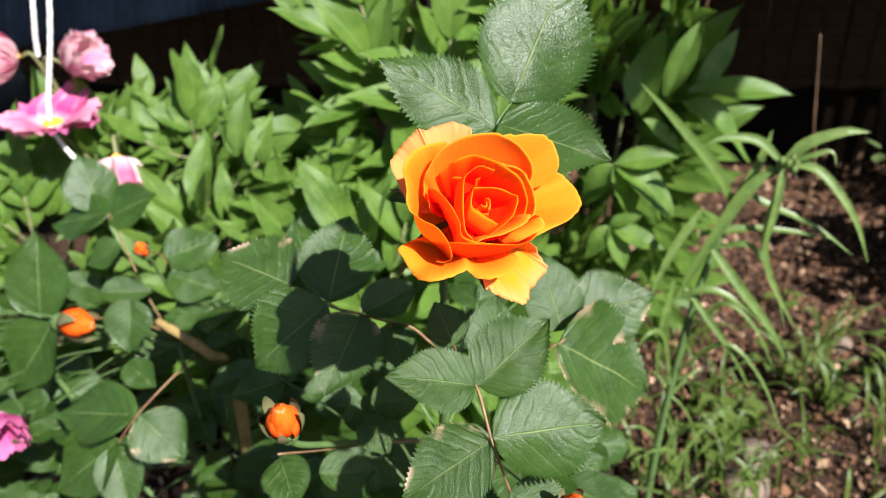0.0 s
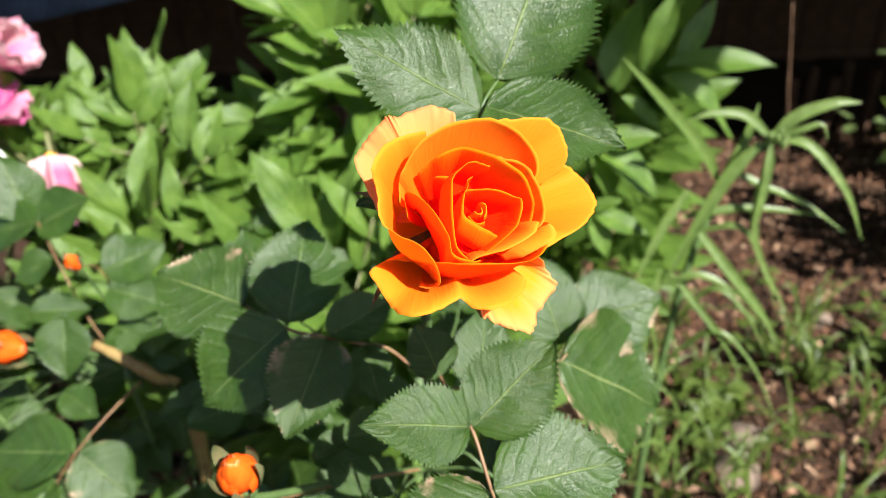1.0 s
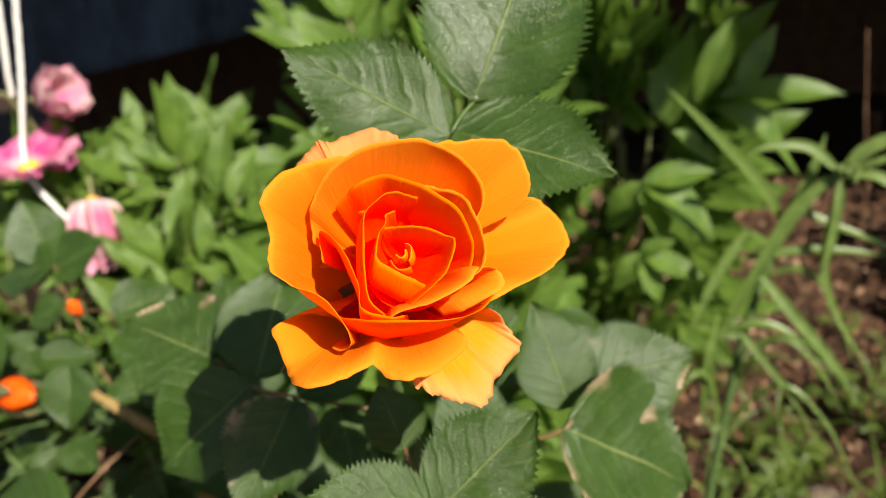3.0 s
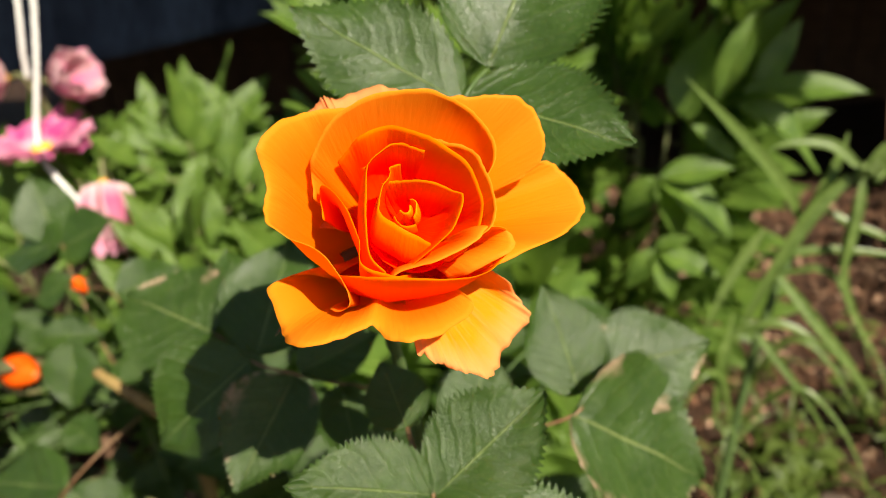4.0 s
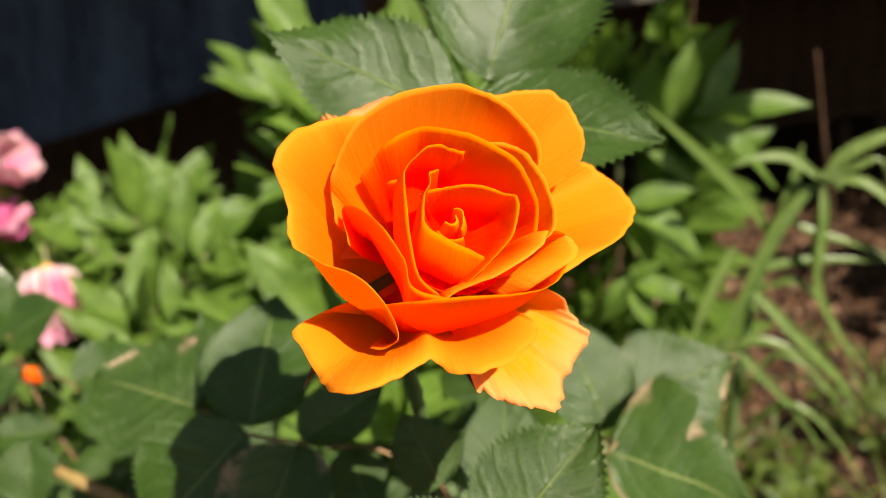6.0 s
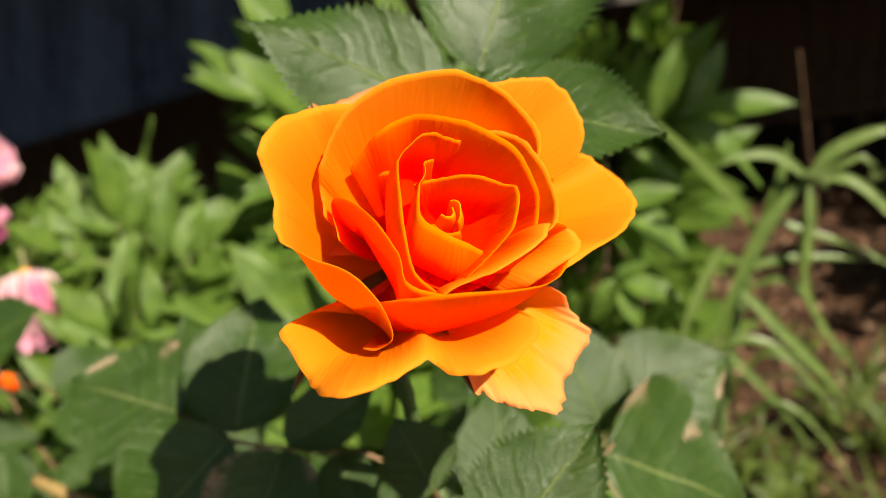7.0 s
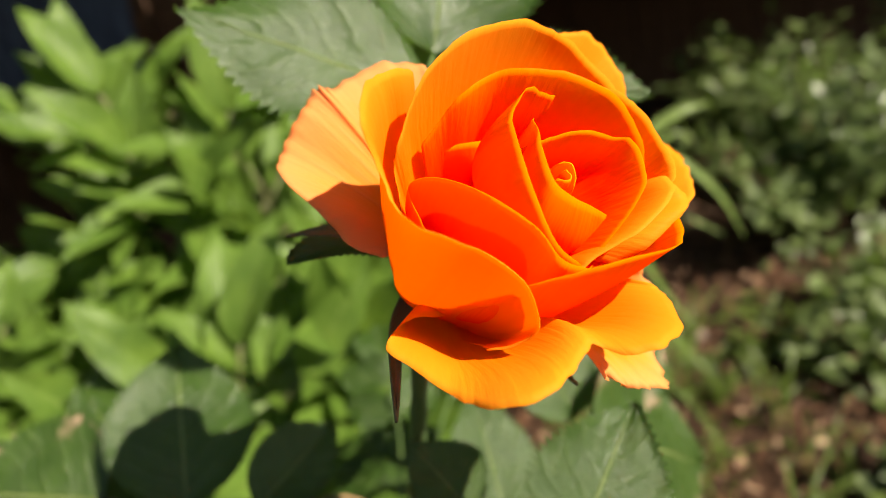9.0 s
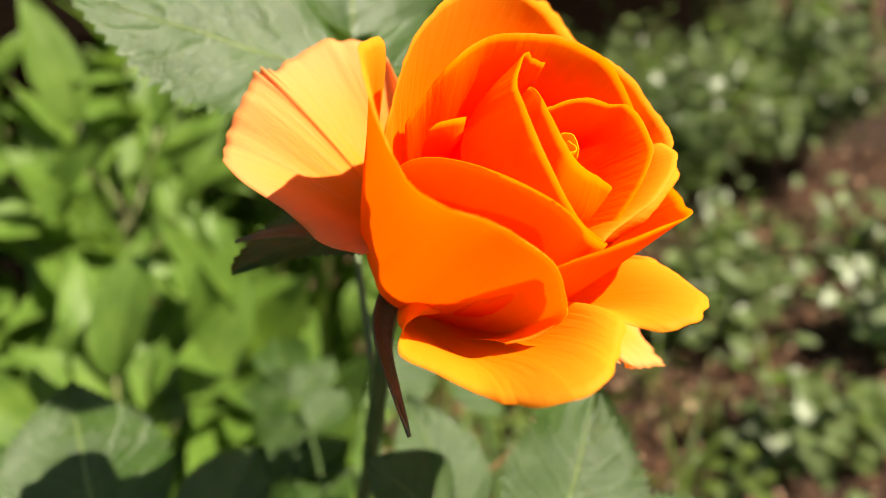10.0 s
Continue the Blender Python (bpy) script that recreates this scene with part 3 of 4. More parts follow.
        ("heart_front", ROSE_HEART, dict(ragged=0.10, crease=0.03, rim=[(1.5, 9, 3), (-1, 7, 6), (-1.5, 4.5, 6.5), (-3, 1.5, 7.5), (-4, -4.5, 7.5), (-0.5, -7, 4.5), (3.5, -9.5, 2.5), (7.5, -11.5, 0)], belly=(0.9, 0.9, 1.1, 1.5, 1.6, 1.5), rise=0.25, out=(0.0, 0.0, -0.4, -0.9, -0.9, -0.6), up=1.0, pull=10, roll=0.3, foot=(6, 5, -20))),
    ]
    for i, (tag, mat, how) in enumerate(sheets):
        petal = part("petal", petal_mesh("petal_" + tag, seed=i, **how), mat, flower)
        thick = petal.modifiers.new("thickness", "SOLIDIFY")
        thick.thickness, thick.offset = 0.00013, 0
    # the small core: three short pointed petals folded over one another
    for i, (x, y, r, z, a, turn, mat) in enumerate(((1.8, -2.2, 1.3, 1.8, 3.6, 3.0, ROSE_CORE), (2.6, -2.4, 2.3, 0.6, 5.2, 2.4, ROSE_CORE), (2.4, -2.8, 3.4, -1.5, 3.3, 2.0, ROSE_HEART))):
        rim = [(x + r * math.cos(a + turn * k), y + r * 1.1 * math.sin(a + turn * k), z + 0.6 * r * math.sin(math.pi * k)) for k in (0, 0.2, 0.4, 0.6, 0.8, 1.0)]
        core = part("petal", petal_mesh("petal_core", rim, 1.3, 0.4, -0.35, 1.0, 5, 0.2, 30, 14, 40 + i, 0.02, foot=(2.2, -2.6, -12), crease=0.02), mat, flower)
        thick = core.modifiers.new("thickness", "SOLIDIFY")
        thick.thickness, thick.offset = 0.00025, 0
    # sepals turned back under the flower
    sepal_ways = (
        [(-7, 0, -41), (-18, -5, -40), (-25, -11, -37), (-31, -20, -31), (-36, -28, -25)],
        [(-1, -3, -42), (1, -14, -41), (3, -26, -37), (5, -36, -33)],
        [(1, 0, -41), (12, -4, -42), (22, -9, -44), (28, -16, -46)],
        [(0, 5, -41), (8, 14, -40), (15, 22, -39), (20, 28, -41)],
        [(-7, 4, -41), (-17, 12, -43), (-27, 18, -46), (-35, 21, -50)],
    )
    for keys in sepal_ways:
        x, y = np.array(keys[-1][:2]) - np.array(keys[0][:2])
        x, y = x / math.hypot(x, y), y / math.hypot(x, y)
        line = spline(keys, 12)
        side = np.array((-y, x, 0))
        verts, uvs = [], []
        for i, p in enumerate(line):
            s = i / 11
            half = 3.0 * (1 - s) ** 0.8 * min(1, 0.6 + 2 * s)
            for v in (-1, -0.5, 0, 0.5, 1):
                verts.append((p + side * half * v + np.array((0, 0, 0.8 * v * v))) / 1000)
                uvs.append((0.5 + 0.5 * v, s))
        sepal = part("sepal", mesh("sepal", verts, grid_faces(12, 5), uvs), SEPAL, flower)
        thick = sepal.modifiers.new("thickness", "SOLIDIFY")
        thick.thickness, thick.offset = 0.0005, 0
    return flower


cam.data.dof.focus_object = build_rose()

STEM_KEYS = [(0.0095, 0.3445, 0.8400), (0.0045, 0.3460, 0.8345), (0.0040, 0.3520, 0.8250), (0.0037, 0.3697, 0.7987), (0.0030, 0.3960, 0.7586), (0.0020, 0.4250, 0.7150), (-0.004, 0.47, 0.60), (-0.012, 0.52, 0.40), (-0.02, 0.56, GROUND - 0.02)]
part("stem", tube_mesh("stem", at_bush(STEM_KEYS), 0.0018, 10, 60, 0.0034, 0.25), STEM, rose_bush)

# ---- rose leaves ----
ROSE_LEAVES = [leaf_mesh("rose_leaflet", 0.78 + 0.05 * (k % 3), oval, 27, 0.12, 0.10 + 0.06 * k, 0.04 + 0.05 * (k % 4), 0.10, 0.010, cols=15, seed=k, curl=0.06 * (k % 3)) for k in range(6)]
ROSE_LEAVES_WORN = [me.copy() for me in ROSE_LEAVES[:3]]
LEAF_FACE = (0.15, -0.62, 0.77)


def leaflet(parent, parent_inv, base, tip, face=LEAF_FACE, size=1.0, k=0, worn=False):
    meshes = ROSE_LEAVES_WORN if worn else ROSE_LEAVES
    me = meshes[k % len(meshes)]
    return part("leaflet", me, ROSE_LEAF_WORN if worn else ROSE_LEAF, parent, "rose leaflet with a dry brown edge" if worn else "", parent_inv @ span(base, tip, face, size))


def rose_leaf(owner, owner_inv, stalk, leaflets, radius=0.0011, mat=None):
    """A leaf: its stalk, with toothed leaflets along it."""
    leaf = part("leaf", tube_mesh("leaf_stalk", [tuple(owner_inv @ Vector(p)) for p in stalk], radius, 7, tip=radius * 0.7), mat or STEM_RED, owner, "rose leaf on a thin reddish stalk")
    for i, (base, tip, *more) in enumerate(leaflets):
        how = more[0] if more else {}
        leaflet(leaf, owner_inv, base, tip, k=how.get("k", i), face=how.get("face", LEAF_FACE), size=how.get("size", 1.0), worn=how.get("worn", False))
    return leaf


BI = rose_bush_inv
# behind the flower
rose_leaf(rose_bush, BI, [(0.0037, 0.372, 0.795), (0.018, 0.40, 0.83), (0.029, 0.408, 0.862), (0.033, 0.413, 0.874), (0.040, 0.425, 0.881)], [
    ((0.031, 0.408, 0.871), (-0.033, 0.414, 0.909), dict(face=(0.05, -0.80, 0.55), k=0, size=0.82)),
    ((0.034, 0.408, 0.873), (0.092, 0.380, 0.864), dict(face=(0.0, -0.60, 0.80), k=1, size=0.95)),
    ((0.040, 0.425, 0.881), (0.072, 0.450, 0.955), dict(face=(0.15, -0.85, 0.5), k=2, size=0.95)),
    ((0.020, 0.356, 0.846), (-0.022, 0.360, 0.853), dict(face=(-0.1, -0.25, 0.95), k=3, size=0.9)),
], mat=STEM)
# below the flower
rose_leaf(rose_bush, BI, [(0.0028, 0.400, 0.752), (0.010, 0.362, 0.757), (0.023, 0.335, 0.750), (0.0315, 0.318, 0.728), (0.042, 0.310, 0.700)], [
    ((0.022, 0.335, 0.750), (-0.018, 0.314, 0.772), dict(k=3, size=0.95)),
    ((0.024, 0.335, 0.750), (0.062, 0.355, 0.781), dict(k=4, size=1.0)),
    ((0.032, 0.318, 0.729), (0.096, 0.335, 0.731), dict(k=2, size=1.0, face=(0.2, -0.6, 0.8))),
    ((0.031, 0.318, 0.727), (-0.015, 0.300, 0.701), dict(k=1, worn=True, size=1.0)),
    ((0.042, 0.310, 0.700), (0.075, 0.295, 0.690), dict(k=0, size=1.3)),
    ((0.010, 0.362, 0.757), (-0.001, 0.375, 0.779), dict(k=5, size=1.1)),
])
rose_leaf(rose_bush, BI, [(0.001, 0.44, 0.69), (0.03, 0.43, 0.70), (0.073, 0.42, 0.722), (0.086, 0.435, 0.728)], [
    ((0.080, 0.440, 0.722), (0.064, 0.460, 0.772), dict(k=1, size=0.95)),
    ((0.088, 0.460, 0.722), (0.150, 0.478, 0.730), dict(k=0, worn=True, size=1.15, face=(0.1, -0.7, 0.7))),
    ((0.075, 0.42, 0.724), (0.150, 0.440, 0.675), dict(k=2, worn=True, size=1.12)),
    ((0.030, 0.400, 0.718), (0.036, 0.430, 0.756), dict(k=3, size=1.0)),
])
rose_leaf(rose_bush, BI, [(0.0015, 0.435, 0.70), (-0.020, 0.437, 0.722), (-0.035, 0.432, 0.730), (-0.054, 0.420, 0.743), (-0.076, 0.424, 0.747), (-0.105, 0.450, 0.747)], [
    ((-0.105, 0.450, 0.747), (-0.161, 0.467, 0.763), dict(k=1, worn=True, size=1.35, face=(0.1, -0.55, 0.82))),
    ((-0.076, 0.430, 0.746), (-0.070, 0.484, 0.788), dict(k=1, size=1.0)),
    ((-0.052, 0.420, 0.744), (-0.018, 0.446, 0.752), dict(k=4, size=0.85)),
    ((-0.076, 0.423, 0.748), (-0.127, 0.407, 0.708), dict(k=5, size=1.05)),
    ((-0.054, 0.419, 0.742), (-0.069, 0.370, 0.717), dict(k=2, size=0.95, worn=True)),
    ((-0.035, 0.430, 0.730), (-0.023, 0.400, 0.714), dict(k=3, size=1.0)),
    ((-0.090, 0.452, 0.741), (-0.114, 0.500, 0.775), dict(k=0, size=0.95)),
])
rose_leaf(rose_bush, BI, [(-0.004, 0.47, 0.60), (-0.04, 0.43, 0.63), (-0.075, 0.40, 0.648), (-0.103, 0.37, 0.668)], [
    ((-0.100, 0.365, 0.670), (-0.082, 0.330, 0.664), dict(k=0, size=1.0)),
    ((-0.056, 0.420, 0.659), (-0.035, 0.400, 0.645), dict(k=1, size=1.0)),
    ((-0.050, 0.420, 0.672), (-0.015, 0.430, 0.672), dict(k=2, size=1.0)),
    ((-0.070, 0.420, 0.654), (-0.035, 0.440, 0.659), dict(k=3, size=0.9)),
    ((-0.082, 0.385, 0.640), (-0.045, 0.400, 0.630), dict(k=4, size=0.9)),
])


def rose_bud(owner, owner_inv, place, lean, size, stalk, open_share=0.0):
    """A closed bud: wrapped petals, sepals pressed round it, and its stalk."""
    z = Vector(lean).normalized()
    x = z.orthogonal().normalized()
    m = Matrix((x, z.cross(x), z)).transposed().to_4x4()
    m.translation = place
    cup = bmesh.new()
    bmesh.ops.create_uvsphere(cup, u_segments=14, v_segments=9, radius=1.0)
    for v in cup.verts:
        v.co = Vector((v.co.x * 0.28, v.co.y * 0.28, v.co.z * 0.28 - 0.06)) * size
    me = bpy.data.meshes.new("bud")
    cup.to_mesh(me)
    cup.free()
    bud = part("bud", me, STEM, owner, "closed orange-red rosebud in green sepals", owner_inv @ m)
    for i in range(5):
        verts, uvs = [], []
        for r in range(14):
            q = r / 13
            for c in range(14):
                a = radians(72 * i * 2) + (c / 13 - 0.5) * 3.2
                rad = size * (0.45 - 0.03 * i) * math.sin(math.pi * min(1, 0.10 + 0.70 * q)) ** 0.7 * (1 - (0.80 - 0.35 * open_share) * q ** 4) * (1 + 0.05 * math.sin(9 * a + 3 * i) * q)
                h = size * (1.02 * q + 0.045 * i - 0.22 * ((c / 13 - 0.5) * 2) ** 2 * q + 0.03 * math.sin(17 * a + i) * q ** 4)
                verts.append((rad * math.cos(a), rad * math.sin(a), h))
                uvs.append((c / 13, q))
        part("petal", mesh("bud_petal", verts, grid_faces(14, 14), uvs), ROSE_BUD, bud)
    heart = lump_mesh("bud_heart", 3, 0.12, 1.5)
    heart.transform(Matrix.Translation((0, 0, 0.62 * size)) @ Matrix.Scale(0.62 * size, 4))
    part("inner_petals", heart, ROSE_BUD_HEART, bud)
    for i in range(5):
        verts, uvs = [], []
        for r in range(10):
            q = r / 9
            for c in range(5):
                v = c / 2 - 1
                a = radians(72 * i + 20) + v * 0.5 * (1 - q) ** 0.7
                rad = size * (0.20 + 0.34 * math.sin(math.pi * min(1, 0.75 * q)) ** 0.8 + 0.10 * q * q * (i % 2))
                verts.append((rad * math.cos(a), rad * math.sin(a), size * 1.15 * q * (0.8 + 0.12 * (i % 3))))
                uvs.append((c / 4, q))
        part("sepal", mesh("bud_sepal", verts, grid_faces(10, 5), uvs), SEPAL, bud)
    end = Vector(place) - z * size * 0.3
    part("stalk", tube_mesh("bud_stalk", [tuple(owner_inv @ Vector(p)) for p in (end, *stalk)], size * 0.09, 8), STEM, owner)
    return bud


rose_bud(rose_bush, BI, (-0.092, 0.362, 0.692), (-0.02, -0.35, 0.9), 0.025, [(-0.085, 0.375, 0.672), (-0.05, 0.43, 0.63), (-0.004, 0.47, 0.60)], 0.6)
rose_bud(rose_bush, BI, (0.073, 0.300, 0.697), (0.1, -0.4, 0.9), 0.016, [(0.07, 0.33, 0.67), (0.03, 0.42, 0.63), (-0.004, 0.47, 0.60)])

# ---- the second rose bush, lower and farther off ----
low_bush = thing("rose_bush", (-0.26, 0.66, GROUND), "lower rose bush with small orange buds and cut canes", "rose bush")
LI = Matrix.Translation((0.26, -0.66, -GROUND))
rose_leaf(low_bush, LI, [(-0.24, 0.60, 0.60), (-0.262, 0.55, 0.59), (-0.287, 0.531, 0.566), (-0.309, 0.53, 0.537), (-0.33, 0.53, 0.51)], [
    ((-0.289, 0.531, 0.567), (-0.380, 0.555, 0.550), dict(k=0, size=0.85)),
    ((-0.284, 0.531, 0.565), (-0.240, 0.512, 0.535), dict(k=1, size=1.2, worn=True)),
    ((-0.309, 0.530, 0.537), (-0.374, 0.510, 0.492), dict(k=2, size=0.95)),
    ((-0.316, 0.530, 0.530), (-0.29, 0.49, 0.49), dict(k=3, size=0.95)),
])
rose_leaf(low_bush, LI, [(-0.239, 0.60, 0.592), (-0.33, 0.64, 0.60), (-0.40, 0.665, 0.588), (-0.446, 0.66, 0.59), (-0.50, 0.66, 0.59)], [
    ((-0.446, 0.660, 0.590), (-0.442, 0.680, 0.682), dict(k=1, size=0.9)),
    ((-0.432, 0.660, 0.586), (-0.485, 0.630, 0.512), dict(k=2, size=0.9)),
    ((-0.50, 0.66, 0.59), (-0.58, 0.66, 0.62), dict(k=3, size=0.9)),
])
rose_leaf(low_bush, LI, [(-0.30, 0.66, 0.56), (-0.32, 0.66, 0.61), (-0.345, 0.68, 0.655), (-0.379, 0.72, 0.685), (-0.40, 0.74, 0.682)], [
    ((-0.379, 0.720, 0.687), (-0.462, 0.740, 0.665), dict(k=0, size=0.85)),
    ((-0.379, 0.720, 0.684), (-0.325, 0.720, 0.710), dict(k=4, size=1.2)),
    ((-0.399, 0.740, 0.682), (-0.424, 0.760, 0.742), dict(k=1, size=1.1)),
    ((-0.357, 0.690, 0.661), (-0.395, 0.680, 0.646), dict(k=2, size=1.0)),
    ((-0.326, 0.630, 0.632), (-0.324, 0.600, 0.588), dict(k=3, size=1.2)),
    ((-0.360, 0.640, 0.634), (-0.310, 0.650, 0.630), dict(k=4, size=0.8)),
    ((-0.328, 0.605, 0.572), (-0.292, 0.580, 0.563), dict(k=1, size=0.9)),
])
rose_leaf(low_bush, LI, [(-0.26, 0.66, 0.56), (-0.28, 0.66, 0.62), (-0.299, 0.66, 0.664), (-0.297, 0.63, 0.685)], [
    ((-0.296, 0.660, 0.664), (-0.248, 0.690, 0.675), dict(k=0, size=1.25)),
    ((-0.290, 0.650, 0.650), (-0.235, 0.640, 0.640), dict(k=1, size=1.1)),
    ((-0.285, 0.640, 0.620), (-0.240, 0.610, 0.600), dict(k=2, size=1.1)),
])
rose_bud(low_bush, LI, (-0.420, 0.655, 0.588), (0.95, -0.25, 0.1), 0.038, [(-0.44, 0.665, 0.588), (-0.48, 0.67, 0.58), (-0.45, 0.69, 0.45), (-0.30, 0.66, 0.2)])
rose_bud(low_bush, LI, (-0.298, 0.624, 0.684), (-0.05, -0.4, 0.9), 0.016, [(-0.297, 0.632, 0.675), (-0.296, 0.65, 0.64), (-0.27, 0.66, 0.56)])
part("cane", tube_mesh("cane", [tuple(LI @ Vector(p)) for p in ((-0.278, 0.585, 0.634), (-0.252, 0.576, 0.624), (-0.232, 0.578, 0.604), (-0.222, 0.61, 0.54), (-0.24, 0.64, 0.25), (-0.26, 0.66, GROUND - 0.02))], 0.0042, 10, 40, 0.007, 0.3), WOODY, low_bush, "cut rose cane with a dry brown end")
for keys, r in (([(-0.30, 0.66, 0.56), (-0.28, 0.66, 0.35), (-0.26, 0.66, GROUND - 0.02)], 0.004), ([(-0.26, 0.66, 0.56), (-0.25, 0.67, 0.3), (-0.27, 0.66, GROUND - 0.02)], 0.004)):
    part("stem", tube_mesh("low_stem", [tuple(LI @ Vector(p)) for p in keys], r * 0.6, 8, tip=r), STEM, low_bush)


def fill_leaves(owner, owner_inv, count, seed, region, roots):
    """Leaves in the shade inside a bush."""
    rng = random.Random(seed)
    for i in range(count):
        c = Vector([rng.uniform(a, b) for a, b in region])
        root = min((Vector(r) for r in roots), key=lambda r: (r - c).length + rng.uniform(0, 0.05))
        away = Vector((c.x - root.x + rng.uniform(-0.04, 0.04), c.y - root.y + rng.uniform(-0.08, 0.01), rng.uniform(-0.02, 0.04))).normalized()
        end = c + away * 0.05
        sideways = away.cross(Vector((0, 0, 1))).normalized()
        face = Vector(LEAF_FACE) + Vector((rng.uniform(-0.5, 0.5), rng.uniform(-0.3, 0.3), rng.uniform(-0.2, 0.3)))
        size = rng.uniform(0.032, 0.055)
        sets = [(end, end + away * size * 1.15)]
        for f in (0.25, 0.75):
            b = c + away * 0.05 * f
            for sgn in (-1, 1):
                sets.append((b, b + (sideways * sgn * 0.85 + away * 0.5).normalized() * size))
        rose_leaf(owner, owner_inv, [tuple(root), tuple((root + c) / 2 + Vector((0, 0, 0.02))), tuple(c), tuple(end)],
                  [(tuple(a), tuple(b), dict(face=tuple(face), k=rng.randrange(6), worn=False, size=rng.uniform(0.85, 1.1))) for a, b in sets], mat=STEM)


fill_leaves(rose_bush, BI, 30, 3, ((-0.17, 0.13), (0.42, 0.62), (0.42, 0.68)), [(-0.004, 0.47, 0.60), (-0.008, 0.50, 0.48), (-0.012, 0.52, 0.40)])
fill_leaves(low_bush, LI, 64, 4, ((-0.66, -0.10), (0.60, 0.85), (0.28, 0.64)), [(-0.30, 0.66, 0.56), (-0.26, 0.66, 0.50), (-0.24, 0.64, 0.35), (-0.28, 0.66, 0.40)])

# ---- peonies ----
PEONY_LEAVES = [leaf_mesh("peony_leaflet", 0.33 + 0.04 * (k % 3), lance, 0, 0, 0.30 + 0.15 * (k % 3), 0.10 + 0.12 * (k % 3), 0.14, 0.008, 17, 9, k, 0.05) for k in range(6)]


def peony_leaf(owner, inv, root, tip, face, rng, scale=1.0):
    """A peony leaf: a stalk that forks into three, with pointed leaflets."""
    root, tip, face = Vector(root), Vector(tip), Vector(face).normalized()
    ahead = (tip - root).normalized()
    side = face.cross(ahead).normalized()
    up = ahead.cross(side)
    fork = tip - ahead * 0.05 * scale
    stalk = part("leaf", tube_mesh("peony_stalk", [tuple(inv @ p) for p in (root, (root + fork) / 2 + up * 0.02, fork, tip)], 0.0017, 6, 10), PEONY_STEM, owner, "peony leaf on a smooth green stalk")
    sets = [(tip, ahead, 1.0)]
    for sgn in (-1, 1):
        sets.append((fork + ahead * 0.03 * scale, (ahead * 0.75 + side * sgn * 0.65), 0.85))
        arm = fork + (side * sgn * 0.9 + ahead * 0.25) * 0.045 * scale
        sets.append((arm, (ahead * 0.75 + side * sgn * 0.7), 0.95))
        sets.append((arm, (ahead * 0.1 + side * sgn), 0.70))
        sets.append((fork - ahead * 0.01, (ahead * 1.0 + side * sgn * 0.25), 0.7))
        sets.append((arm - side * sgn * 0.012, (ahead * 1.0 + side * sgn * 0.2), 0.75))
    for b, d, k in sets:
        d = (d.normalized() + Vector((rng.uniform(-0.12, 0.12), rng.uniform(-0.12, 0.12), rng.uniform(-0.12, 0.2)))).normalized()
        f = face + Vector((rng.uniform(-0.55, 0.35), rng.uniform(-0.35, 0.45), rng.uniform(-0.2, 0.3)))
        length = rng.uniform(0.082, 0.118) * k * scale
        part("leaflet", PEONY_LEAVES[rng.randrange(6)], PEONY_LEAF, stalk, "", inv @ span(b, b + d * length, f, rng.uniform(0.9, 1.15)))


def peony(place, top, spread, leaves, seed, label, turn=(0.15, -0.45, 0.75), scale=1.0):
    """A peony clump: stems from one root and leaves over a dome."""
    rng = random.Random(seed)
    px, py = place
    clump = thing("peony", (px, py, GROUND), label, "peony", "peonies in the bed")
    inv = Matrix.Translation((-px, -py, -GROUND))
    tops = []
    for i in range(7):
        a = 2 * math.pi * i / 7 + rng.uniform(-0.3, 0.3)
        end = Vector((px + spread * 0.45 * math.cos(a), py + spread * 0.40 * math.sin(a), top * rng.uniform(0.72, 0.9)))
        tops.append(end)
        part("stem", tube_mesh("peony_stem", [tuple(inv @ Vector(p)) for p in ((px, py, GROUND - 0.02), (px + (end.x - px) * 0.4, py + (end.y - py) * 0.4, end.z * 0.5), end)], 0.0048, 8, 14, 0.003), PEONY_STEM, clump)
    for i in range(leaves):
        f = (i + 0.5) / leaves
        z = top * (0.32 + 0.66 * f ** 0.8) + rng.uniform(-0.03, 0.03)
        a = i * 2.399963 + rng.uniform(-0.3, 0.3)
        if rng.random() < 0.6:
            a = -math.pi / 2 + rng.uniform(-1.1, 1.1)
        h = (z - GROUND) / top
        r = spread * (0.25 + 0.75 * math.sqrt(max(0.02, 1 - max(0, (h - 0.35) / 0.65) ** 2))) * rng.uniform(0.85, 1.05)
        out = Vector((math.cos(a), math.sin(a), 0))
        tip = Vector((px, py, z)) + out * r * 0.72
        start = min(tops, key=lambda p: (p - tip).length)
        root = Vector((px, py, GROUND)).lerp(start, min(0.97, max(0.3, (z - GROUND) / start.z)))
        steep = 0.15 + 0.9 * h ** 2
        face = out * (0.75 - 0.6 * h) + Vector(turn)
        ahead_tip = tip + Vector((0, 0, 0.03 * steep))
        peony_leaf(clump, inv, root, ahead_tip, face, rng, scale * rng.uniform(0.85, 1.1))
    return clump, inv, tops


